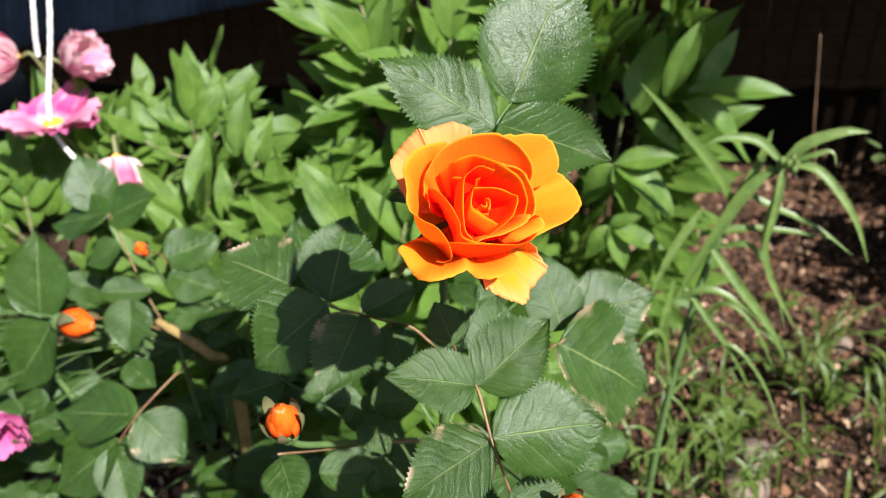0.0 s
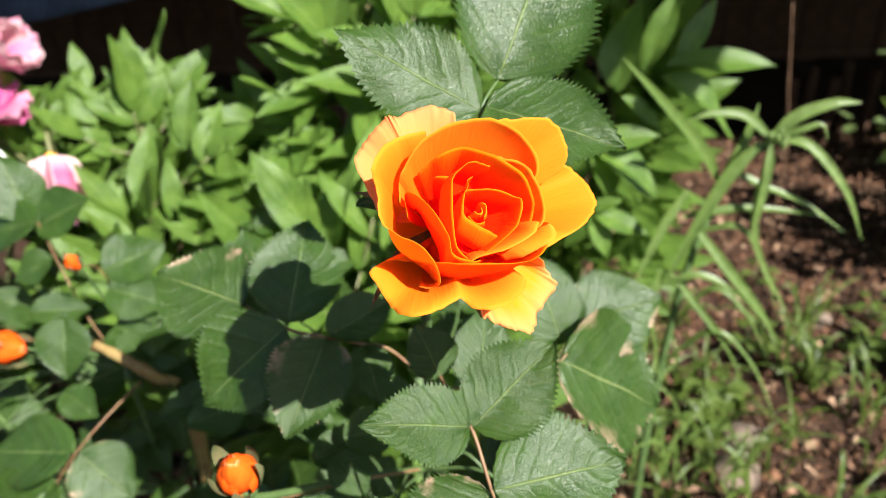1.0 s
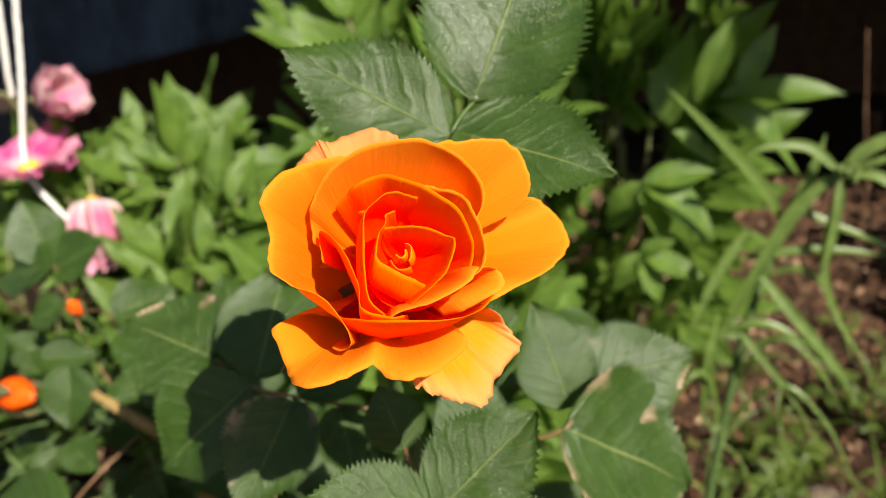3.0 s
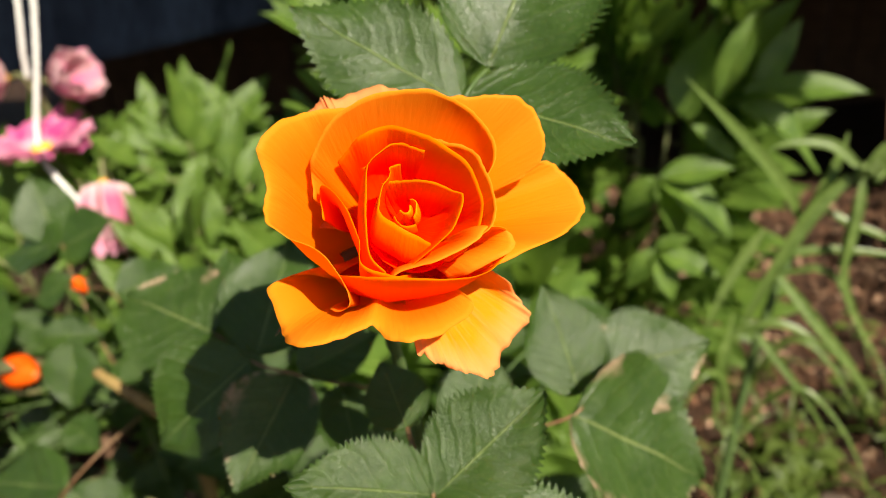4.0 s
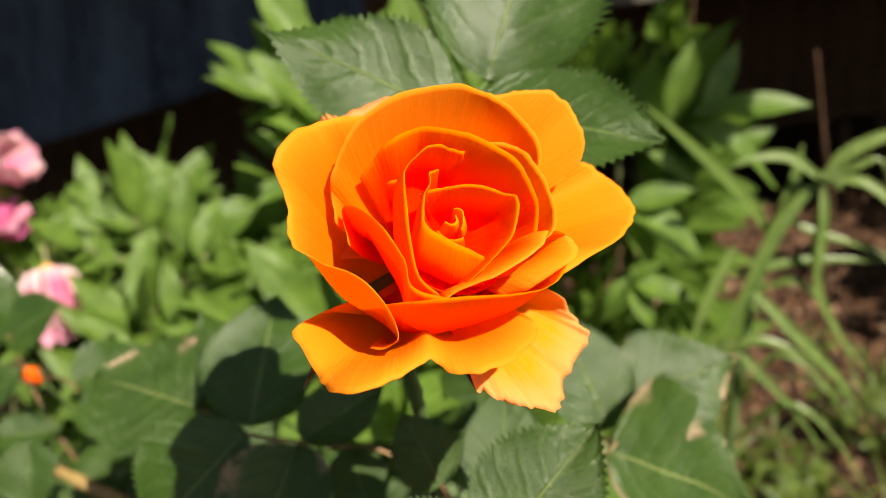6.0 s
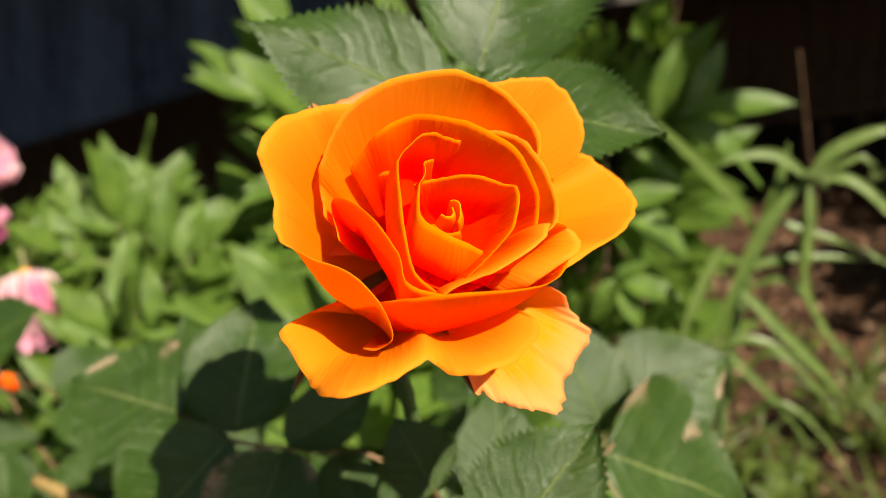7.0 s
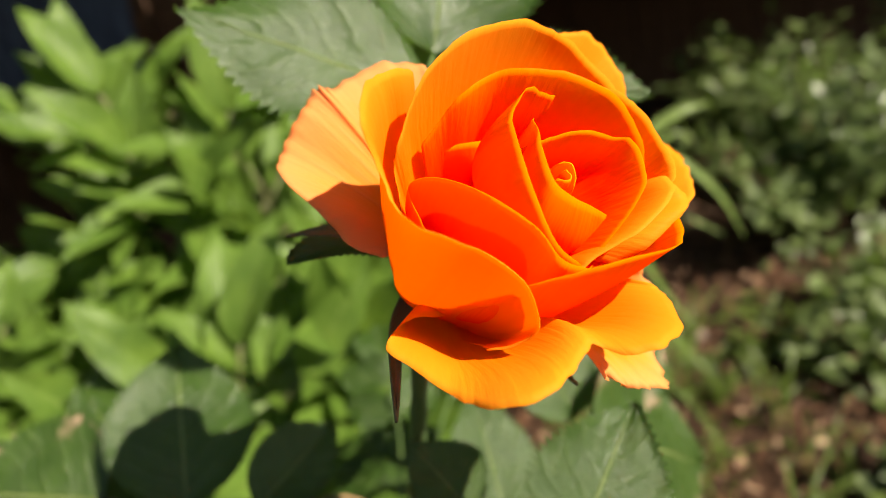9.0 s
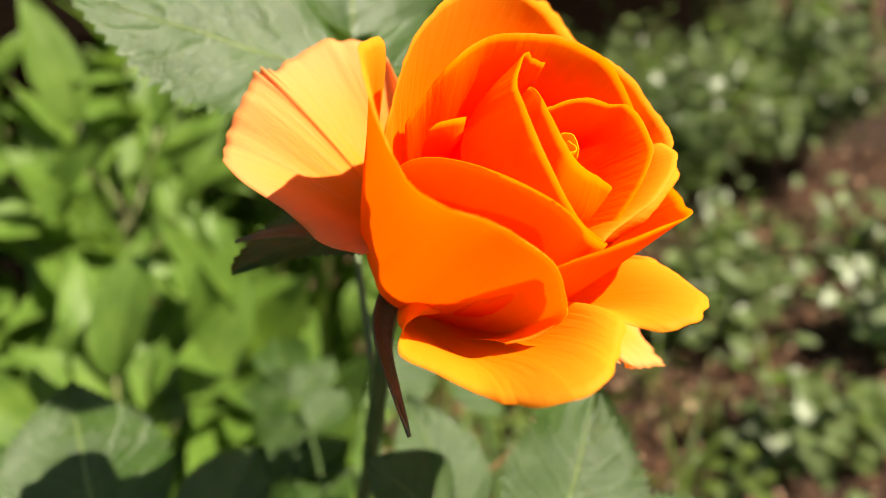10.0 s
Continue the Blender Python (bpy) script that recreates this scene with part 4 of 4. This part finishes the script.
peony_a, INV_A, _ = peony((-0.52, 1.30), 0.69, 0.30, 42, 11, "peony clump with bright green leaves and pink blooms")
peony_b, INV_B, _ = peony((-0.08, 1.22), 0.865, 0.33, 48, 12, "tall peony clump with bright green divided leaves", scale=1.12)
peony((-0.07, 0.95), 0.61, 0.26, 34, 14, "low front peony clump with large pale green leaves", scale=1.45)
peony_c, INV_C, _ = peony((0.25, 1.36), 0.84, 0.24, 48, 13, "peony clump with broad green leaves turned from the sun", (-0.85, -0.05, 0.50), 1.15)
peony((-0.33, 1.07), 0.62, 0.24, 32, 15, "low peony clump among the rose leaves")
peony((-0.86, 1.22), 0.58, 0.28, 30, 16, "low peony clump under the pink blooms")
edge_rng = random.Random(90)
FAN, LOW_FAN = (0.216, 1.03, 0.647), (0.213, 1.0, 0.562)
for base, tip, face, w in (
    ((0.325, 1.10, 0.735), (0.473, 1.08, 0.760), (0.1, -0.5, 0.85), 0.85), ((0.317, 1.09, 0.725), (0.438, 1.06, 0.672), (0.15, -0.5, 0.85), 0.95),
    ((0.345, 1.12, 0.735), (0.402, 1.14, 0.824), (0.2, -0.7, 0.6), 0.95), ((0.30, 1.12, 0.72), (0.345, 1.15, 0.84), (-0.5, -0.6, 0.4), 1.0),
    ((0.26, 1.10, 0.70), (0.27, 1.13, 0.83), (-0.5, -0.6, 0.4), 1.1), ((0.26, 1.08, 0.70), (0.33, 1.07, 0.66), (0.1, -0.5, 0.85), 1.1),
    (FAN, (0.304, 1.02, 0.673), (0.1, -0.55, 0.85), 1.2), (FAN, (0.318, 1.0, 0.599), (0.15, -0.55, 0.80), 1.35), (FAN, (0.259, 1.0, 0.575), (0.1, -0.6, 0.8), 1.3), (FAN, (0.165, 1.02, 0.590), (0.0, -0.6, 0.8), 1.3),
    (LOW_FAN, (0.290, 0.97, 0.541), (0.1, -0.55, 0.85), 1.3), (LOW_FAN, (0.240, 0.97, 0.505), (0.1, -0.6, 0.8), 1.3), (LOW_FAN, (0.175, 0.98, 0.520), (0.0, -0.6, 0.8), 1.2), (LOW_FAN, (0.245, 0.985, 0.590), (0.1, -0.55, 0.85), 1.2),
):
    part("leaflet", PEONY_LEAVES[edge_rng.randrange(6)], PEONY_LEAF, peony_c, "", INV_C @ span(base, tip, face, w))
for fork in (FAN, LOW_FAN):
    part("stalk", tube_mesh("fan_stalk", [tuple(INV_C @ Vector(p)) for p in (fork, (fork[0] + 0.02, fork[1] + 0.08, fork[2] - 0.03), (0.25, 1.22, fork[2] - 0.12))], 0.002, 6), PEONY_STEM, peony_c)


def bloom(owner, inv, place, lean, size, count, mats, seed, openness, stalk):
    """A peony bloom: ruffled petals round a yellow heart."""
    rng = random.Random(seed)
    z = Vector(lean).normalized()
    x = z.orthogonal().normalized()
    m = Matrix((x, z.cross(x), z)).transposed().to_4x4()
    m.translation = place
    me = lump_mesh("bloom_heart", seed, 0.5, 0.7)
    me.transform(Matrix.Scale(size * (0.42 if openness > 0.9 else 0.15), 4))
    head = part("bloom", me, STAMEN, owner, "pink peony bloom with ruffled petals", inv @ m)
    for i in range(count):
        a = i * 2.4 + rng.uniform(-0.2, 0.2)
        tilt = openness * rng.uniform(0.75, 1.1)
        length, width = size * rng.uniform(0.75, 1.05), size * rng.uniform(0.5, 0.75)
        verts, uvs = [], []
        ph = rng.uniform(0, 6)
        for r in range(9):
            q = r / 8
            bend = tilt + (0.5 - tilt * 0.3) * q * (0.6 if openness > 0.9 else -0.8)
            for c in range(9):
                v = c / 4 - 1
                w = width * v * (0.35 + 0.65 * math.sin(math.pi * min(1, 0.2 + 0.62 * q))) * 0.6
                d = size * 0.10 + length * q * math.sin(bend)
                h = length * q * math.cos(bend) + size * 0.08 * v * v
                ruffle = size * 0.07 * q * q * math.sin(5 * v + ph + 4 * q)
                d -= size * 0.06 * (abs(v) > 0.4) * q * math.sin(9 * v + ph) ** 2
                verts.append((d * math.cos(a) - w * math.sin(a), d * math.sin(a) + w * math.cos(a), h + ruffle))
                uvs.append((c / 8, q))
        part("petal", mesh("bloom_petal", verts, grid_faces(9, 9), uvs), mats[i % len(mats)], head)
    part("stem", tube_mesh("bloom_stem", [tuple(inv @ Vector(p)) for p in (Vector(place) - z * size * 0.05, *stalk)], 0.003, 8), PEONY_STEM, owner)


bloom(peony_a, INV_A, (-0.670, 1.120, 0.675), (0.05, -0.25, 0.95), 0.075, 15, [PINK, PINK, MAGENTA], 21, 1.35, [(-0.65, 1.14, 0.63), (-0.60, 1.20, 0.50), (-0.52, 1.30, 0.2)])
bloom(peony_a, INV_A, (-0.650, 1.165, 0.765), (0.75, -0.1, 0.25), 0.064, 24, [PINK_PALE, PINK_PALE, PINK], 22, 0.80, [(-0.69, 1.17, 0.76), (-0.66, 1.22, 0.6), (-0.52, 1.30, 0.2)])
bloom(peony_a, INV_A, (-0.730, 1.165, 0.775), (-0.5, -0.5, 0.1), 0.075, 24, [PINK_PALE, PINK], 23, 0.80, [(-0.70, 1.17, 0.765), (-0.68, 1.22, 0.6), (-0.52, 1.30, 0.2)])
bloom(peony_a, INV_A, (-0.535, 1.045, 0.645), (0.15, -0.4, -0.9), 0.092, 7, [PINK_PALE, PINK], 24, 0.30, [(-0.55, 1.08, 0.665), (-0.57, 1.15, 0.55), (-0.52, 1.30, 0.2)])
bloom(low_bush, LI, (-0.440, 0.55, 0.545), (0.4, -0.5, -0.3), 0.040, 16, [MAGENTA], 25, 0.9, [(-0.46, 0.57, 0.53), (-0.5, 0.80, 0.2), (-0.26, 0.66, 0.06)])
# seed head left after a bloom
part("seed_head", lump_mesh("seed_head", 9, 0.3, 1.0), PEONY_STEM, peony_b, "green seed head", INV_B @ Matrix.Translation((-0.095, 1.20, 0.845)) @ Matrix.Scale(0.022, 4))
part("stem", tube_mesh("seed_stem", [tuple(INV_B @ Vector(p)) for p in ((-0.095, 1.20, 0.845), (-0.10, 1.22, 0.70), (-0.09, 1.23, 0.3))], 0.003, 8), PEONY_STEM, peony_b)
wilt_rng = random.Random(61)
for i in range(9):
    d = Vector((wilt_rng.uniform(-1, 1), wilt_rng.uniform(-1, 0.2), wilt_rng.uniform(-1, 0.3))).normalized()
    b = Vector((-0.105, 1.17, 0.805)) + d * 0.008 + Vector((0, 0, wilt_rng.uniform(-0.02, 0.02)))
    part("wilted_petal", PEONY_LEAVES[i % 6].copy(), WILTED, peony_b, "wilted tan petal", INV_B @ span(b, b + d * 0.022, (wilt_rng.uniform(-1, 1), -0.6, 0.5), 1.3)).data.materials[0] = WILTED


def build_rope():
    """White twisted cord, two lengths tied to the blooms."""
    rope = thing("rope", (-0.67, 1.12, 0.69), "white twisted cord tied to the peony blooms", "rope")
    inv = Matrix.Translation((0.67, -1.12, -0.69))
    for keys in (((-0.560, 1.15, 1.30), (-0.634, 1.13, 0.867), (-0.668, 1.118, 0.705), (-0.655, 1.10, 0.660), (-0.60, 1.08, 0.60)), ((-0.615, 1.17, 1.30), (-0.679, 1.16, 0.864), (-0.688, 1.16, 0.815), (-0.695, 1.165, 0.775))):
        line = spline(keys, 160)
        for k in range(3):
            pts = []
            for i, p in enumerate(line):
                a = i * 0.55 + k * 2.094
                pts.append(tuple(inv @ Vector((p[0] + 0.0019 * math.cos(a), p[1] + 0.0019 * math.sin(a), p[2]))))
            part("strand", tube_mesh("strand", pts, 0.0020, 6, 160), ROPE, rope)


build_rope()

# ---- spiderwort with long strap leaves ----


def blade_mesh(name, keys, width, cols=5, count=22, seed=0, twist=0.3):
    """A strap leaf through the keys, channelled along its middle."""
    line = spline(keys, count)
    verts, uvs = [], []
    side = None
    for i, p in enumerate(line):
        s = i / (count - 1)
        t = Vector(line[min(i + 1, count - 1)] - line[max(i - 1, 0)]).normalized()
        ref = Vector((0.2, -0.7, 0.65))
        b = t.cross(ref)
        b = b.normalized() if b.length > 0.05 else Vector((1, 0, 0))
        if side is not None and b.dot(side) < 0:
            b = -b
        side = b
        up = b.cross(t).normalized()
        turn = twist * math.sin(3 * s + seed)
        b2 = b * math.cos(turn) + up * math.sin(turn)
        up2 = up * math.cos(turn) - b * math.sin(turn)
        half = 0.42 * width * strap(s)
        for j in range(cols):
            v = 2 * j / (cols - 1) - 1
            verts.append(Vector(p) + b2 * half * v + up2 * half * 0.35 * v * v)
            uvs.append((0.5 + 0.5 * v, s))
    return mesh(name, verts, grid_faces(count, cols), uvs)


spiderwort = thing("spiderwort", (0.30, 0.93, GROUND), "spiderwort with long arching strap leaves and flower buds", "spiderwort")
SI = Matrix.Translation((-0.30, -0.93, -GROUND))


def sp(*keys):
    return [tuple(SI @ Vector(k)) for k in keys]


part("stem", tube_mesh("spiderwort_stem", sp((0.424, 0.95, 0.672), (0.395, 0.96, 0.645), (0.372, 0.965, 0.60), (0.335, 0.95, 0.47), (0.31, 0.94, 0.25), (0.30, 0.93, GROUND - 0.02)), 0.0048, 8, 40, 0.006), STEM, spiderwort)
NODE = (0.420, 0.948, 0.676)
for i, (keys, w) in enumerate((
    ([(0.372, 0.965, 0.605), (0.335, 0.945, 0.665), (0.27, 0.92, 0.735), (0.212, 0.90, 0.793)], 0.021),
    ([NODE, (0.385, 0.955, 0.705), (0.345, 0.955, 0.708), (0.318, 0.955, 0.700)], 0.017),
    ([NODE, (0.445, 0.945, 0.705), (0.485, 0.94, 0.722), (0.518, 0.94, 0.722)], 0.020),
    ([NODE, (0.460, 0.93, 0.672), (0.505, 0.91, 0.620), (0.535, 0.90, 0.555)], 0.016),
    ([NODE, (0.417, 0.935, 0.640), (0.410, 0.925, 0.590), (0.403, 0.925, 0.545)], 0.013),
    ([NODE, (0.450, 0.935, 0.692), (0.470, 0.93, 0.698), (0.478, 0.925, 0.680)], 0.010),
    ([(0.385, 0.965, 0.63), (0.42, 0.955, 0.612), (0.475, 0.94, 0.590), (0.53, 0.93, 0.552)], 0.015),
    ([(0.365, 0.965, 0.60), (0.388, 0.965, 0.65), (0.402, 0.97, 0.69), (0.409, 0.975, 0.716)], 0.016),
    ([(0.408, 0.950, 0.672), (0.372, 0.945, 0.630), (0.335, 0.938, 0.555), (0.300, 0.930, 0.475)], 0.023),
    ([NODE, (0.408, 0.930, 0.575), (0.425, 0.920, 0.515), (0.466, 0.905, 0.445)], 0.014),
    ([(0.335, 0.945, 0.565), (0.385, 0.922, 0.503), (0.428, 0.910, 0.450), (0.458, 0.900, 0.400)], 0.018),
    ([(0.350, 0.955, 0.55), (0.395, 0.94, 0.56), (0.43, 0.925, 0.51), (0.455, 0.915, 0.44)], 0.011),
    ([(0.325, 0.955, 0.570), (0.39, 0.95, 0.582), (0.45, 0.945, 0.580), (0.505, 0.94, 0.572)], 0.014),
    ([(0.300, 0.935, 0.478), (0.345, 0.925, 0.498), (0.395, 0.915, 0.475), (0.440, 0.905, 0.435)], 0.015),
    ([(0.322, 0.945, 0.610), (0.300, 0.940, 0.575), (0.280, 0.930, 0.535), (0.262, 0.920, 0.488)], 0.017),
    ([(0.296, 0.935, 0.505), (0.288, 0.925, 0.450), (0.285, 0.920, 0.400), (0.286, 0.915, 0.350)], 0.014),
    ([(0.310, 0.940, 0.500), (0.350, 0.920, 0.450), (0.385, 0.905, 0.405), (0.415, 0.895, 0.350)], 0.012),
    ([(0.325, 0.945, 0.40), (0.36, 0.92, 0.48), (0.40, 0.90, 0.46), (0.44, 0.885, 0.39)], 0.010),
    ([(0.315, 0.94, 0.32), (0.29, 0.92, 0.42), (0.26, 0.90, 0.44), (0.23, 0.89, 0.38)], 0.010),
    ([(0.32, 0.94, 0.35), (0.37, 0.91, 0.42), (0.42, 0.89, 0.38), (0.46, 0.87, 0.30)], 0.010),
)):
    part("leaf", blade_mesh("strap_leaf", sp(*keys), w, seed=i), STRAP_LEAF, spiderwort)
for i in range(7):
    a = i * 0.9
    part("flower_bud", lump_mesh("flower_bud", i, 0.1, 1.5), STRAP_LEAF, spiderwort, "small pale green flower bud", SI @ Matrix.Translation((0.424 + 0.011 * math.cos(a), 0.942 + 0.006 * math.sin(a), 0.678 + 0.006 * math.sin(a * 2))) @ Matrix.Scale(0.009, 4))


def tuft(place, count, length, width, seed, label, mat):
    """A tuft of arching blades."""
    rng = random.Random(seed)
    x, y = place
    z0 = ground_height(x, y)
    grass = thing("grass_tuft", (x, y, z0), label, "grass", "tufts of grass on the soil")
    for i in range(count):
        a = rng.uniform(0, 2 * math.pi)
        h, r = length * rng.uniform(0.45, 1.0), length * rng.uniform(0.25, 0.75)
        dx, dy = math.cos(a), math.sin(a)
        b = (rng.uniform(-0.03, 0.03), rng.uniform(-0.03, 0.03), -0.004)
        keys = [b, (b[0] + dx * r * 0.25, b[1] + dy * r * 0.25, h * 0.6), (b[0] + dx * r * 0.65, b[1] + dy * r * 0.65, h * 0.85), (b[0] + dx * r, b[1] + dy * r, h * rng.uniform(0.72, 0.95))]
        part("blade", blade_mesh("blade", keys, width * rng.uniform(0.7, 1.2), 3, 12, i, 0.5), mat, grass)


rng_g = random.Random(77)
tuft((0.40, 1.02), 12, 0.24, 0.009, 31, "dense tuft of long arching grass blades", STRAP_LEAF)
tuft((0.47, 1.00), 12, 0.20, 0.008, 32, "tuft of pale arching grass", GRASS)
tuft((0.33, 1.00), 12, 0.26, 0.009, 33, "tuft of long green blades", STRAP_LEAF)
for i in range(30):
    gx, gy = (rng_g.uniform(0.30, 1.15), rng_g.uniform(0.78, 1.55)) if i < 16 else (rng_g.uniform(0.28, 0.80), rng_g.uniform(0.92, 1.30))
    tuft((gx, gy), rng_g.randrange(5, 11), rng_g.uniform(0.09, 0.20), rng_g.uniform(0.007, 0.013), 100 + i, "small tuft of yellow-green weeds", GRASS)

WEED_LEAVES = [leaf_mesh("weed_leaf", 0.75, oval, 0, 0, 0.2, 0.2, 0.08, 0.0, 11, 5, 60 + k) for k in range(3)]


def weed(place, count, size, seed):
    rng = random.Random(seed)
    x, y = place
    z0 = ground_height(x, y)
    plant = thing("weed", (x, y, z0), "low round-leaved weed on the soil", "weed", "low weeds on the soil")
    for i in range(count):
        a = i * 2.4
        d = Vector((math.cos(a), math.sin(a), rng.uniform(0.2, 0.8))).normalized()
        b = Vector((0, 0, 0.01 + 0.006 * i)) + d * size * 0.6
        part("stalk", tube_mesh("weed_stalk", [(0, 0, -0.003), tuple(b * 0.5 + Vector((0, 0, 0.008))), tuple(b)], 0.001, 5, 6), STEM, plant)
        part("leaf", WEED_LEAVES[i % 3], GRASS, plant, "", span(b, b + Vector((d.x, d.y, 0.1)) * size, (d.x * 0.3, d.y * 0.3 - 0.2, 1)))


for i in range(22):
    weed((rng_g.uniform(0.32, 1.2), rng_g.uniform(0.75, 1.7)), rng_g.randrange(5, 10), rng_g.uniform(0.025, 0.05), 300 + i)

for i, (x, y, r) in enumerate(((0.545, 1.12, 0.075), (0.49, 1.02, 0.085), (0.70, 1.30, 0.05), (0.62, 0.92, 0.05), (0.86, 1.5, 0.06))):
    st = new("stone", lump_mesh("stone", 50 + i, 0.3, 0.6))
    st.data.materials.append(STONE)
    st.matrix_world = Matrix.Translation((x, y, ground_height(x, y) + r * 0.12)) @ Matrix.Rotation(i * 1.3, 4, "Z") @ Matrix.Scale(r, 4)
    tagged(st, "rounded brown stone half sunk in the soil", "stone", "stones in the bed")


# ---- shrub farther along the bed ----
SHRUB_LEAVES = [leaf_mesh("shrub_leaf", 0.55, oval, 0, 0, 0.25, 0.15, 0.05, 0.0, 9, 5, 80 + k) for k in range(3)]


def shrub(place, height, spread, leaves, seed, label):
    """A low twiggy shrub: twigs with small leaves; the leaves in one mesh."""
    rng = random.Random(seed)
    x, y = place
    z0 = ground_height(x, y)
    bush = thing("shrub", (x, y, z0), label, "shrub", "shrubs behind the bed")
    ends = []
    for i in range(16):
        a, f = i * 2.4, rng.uniform(0.3, 1)
        end = (math.cos(a) * spread * f, math.sin(a) * spread * f, height * (1.05 - 0.55 * f * f) * rng.uniform(0.75, 1))
        ends.append(end)
        part("twig", tube_mesh("twig", [(0, 0, -0.02), (end[0] * 0.35, end[1] * 0.35, end[2] * 0.55), end], 0.005, 6, 10, 0.0015), DRY, bush)
    verts, faces, uvs = [], [], []
    for i in range(leaves):
        e = Vector(rng.choice(ends))
        f = rng.uniform(0.35, 1.02)
        c = Vector((e.x * f ** 1.5, e.y * f ** 1.5, e.z * f)) + Vector((rng.gauss(0, 0.035), rng.gauss(0, 0.035), rng.gauss(0, 0.03)))
        c.z = max(0.01, c.z)
        d = Vector((rng.uniform(-1, 1), rng.uniform(-1, 1), rng.uniform(-0.2, 0.8))).normalized()
        size = rng.uniform(0.03, 0.06)
        m = span(c, c + d * size, (rng.uniform(-0.5, 0.5), rng.uniform(-0.7, 0.3), 1))
        me = SHRUB_LEAVES[i % 3]
        n = len(verts)
        verts += [m @ v.co for v in me.vertices]
        faces += [tuple(n + k for k in p.vertices) for p in me.polygons]
        uvs += [((j % 5) / 4, (j // 5) / 8) for j in range(len(me.vertices))]
    leaf = part("foliage", mesh("foliage", verts, faces, uvs), SHRUB_LEAF, bush)
    tagged(leaf, kind="stuff")


shrub((1.45, 1.75), 0.55, 0.42, 1500, 41, "grey-green small-leaved shrub in the sun")
shrub((2.05, 1.75), 0.60, 0.45, 1500, 42, "dense small-leaved shrub in the sun")
shrub((1.75, 2.35), 0.60, 0.45, 1300, 43, "small-leaved shrub beside the deck")
shrub((2.60, 2.20), 0.70, 0.50, 1300, 44, "small-leaved shrub beside the deck")
shrub((1.25, 1.35), 0.20, 0.22, 240, 47, "low leafy plant on the soil")
shrub((1.55, 1.15), 0.18, 0.22, 220, 48, "low leafy plant on the soil")
shrub((0.85, 0.85), 0.10, 0.16, 160, 49, "low creeping green plant on the soil")
shrub((1.05, 1.20), 0.16, 0.20, 240, 45, "low creeping green plant on the soil")
shrub((1.25, 0.90), 0.14, 0.20, 220, 46, "low creeping green plant on the soil")

for i, keys in enumerate(([(0.80, 1.70, GROUND - 0.01), (0.795, 1.66, 0.40), (0.762, 1.64, 0.55), (0.746, 1.63, 0.641), (0.732, 1.63, 0.742)], [(0.50, 1.75, GROUND - 0.01), (0.47, 1.70, 0.4), (0.50, 1.65, 0.86)])):
    dry = new("dry_stem", tube_mesh("dry_stem", keys, 0.0035, 8, 24, 0.0018, 0.6))
    dry.data.materials.append(DRY)
    tagged(dry, "dry brown stem standing in the soil", "dry stem", "dry stems in the bed")


def stake(place, height, lean):
    """A short split peg with a bluntly pointed top, driven into the soil."""
    x, y = place
    bm = bmesh.new()
    bmesh.ops.create_cone(bm, cap_ends=True, segments=7, radius1=0.019, radius2=0.017, depth=height)
    top = [v for v in bm.verts if v.co.z > 0]
    bmesh.ops.inset_region(bm, faces=[f for f in bm.faces if f.normal.z > 0.9], thickness=0.011)
    for v in bm.verts:
        if v.co.z > 0 and v not in top:
            v.co.z += 0.022
        v.co.x *= 1 + 0.25 * noise.noise(v.co * 30 + Vector((x * 50, 0, 0)))
        v.co.z += height / 2 - 0.03
    me = bpy.data.meshes.new("stake")
    bm.to_mesh(me)
    bm.free()
    me.materials.append(DARK_WOOD)
    peg = new("stake", me)
    peg.matrix_world = Matrix.Translation((x, y, ground_height(x, y))) @ Euler((0, lean, 0)).to_matrix().to_4x4()
    tagged(peg, "dark weathered wooden stake driven into the soil", "stake", "stakes along the bed")


for i, (x, h) in enumerate(((1.34, 0.26), (1.41, 0.30), (1.47, 0.27), (1.55, 0.31), (1.63, 0.28))):
    stake((x, 2.78 + 0.03 * (i % 2)), h, 0.05 * (i % 3 - 1))
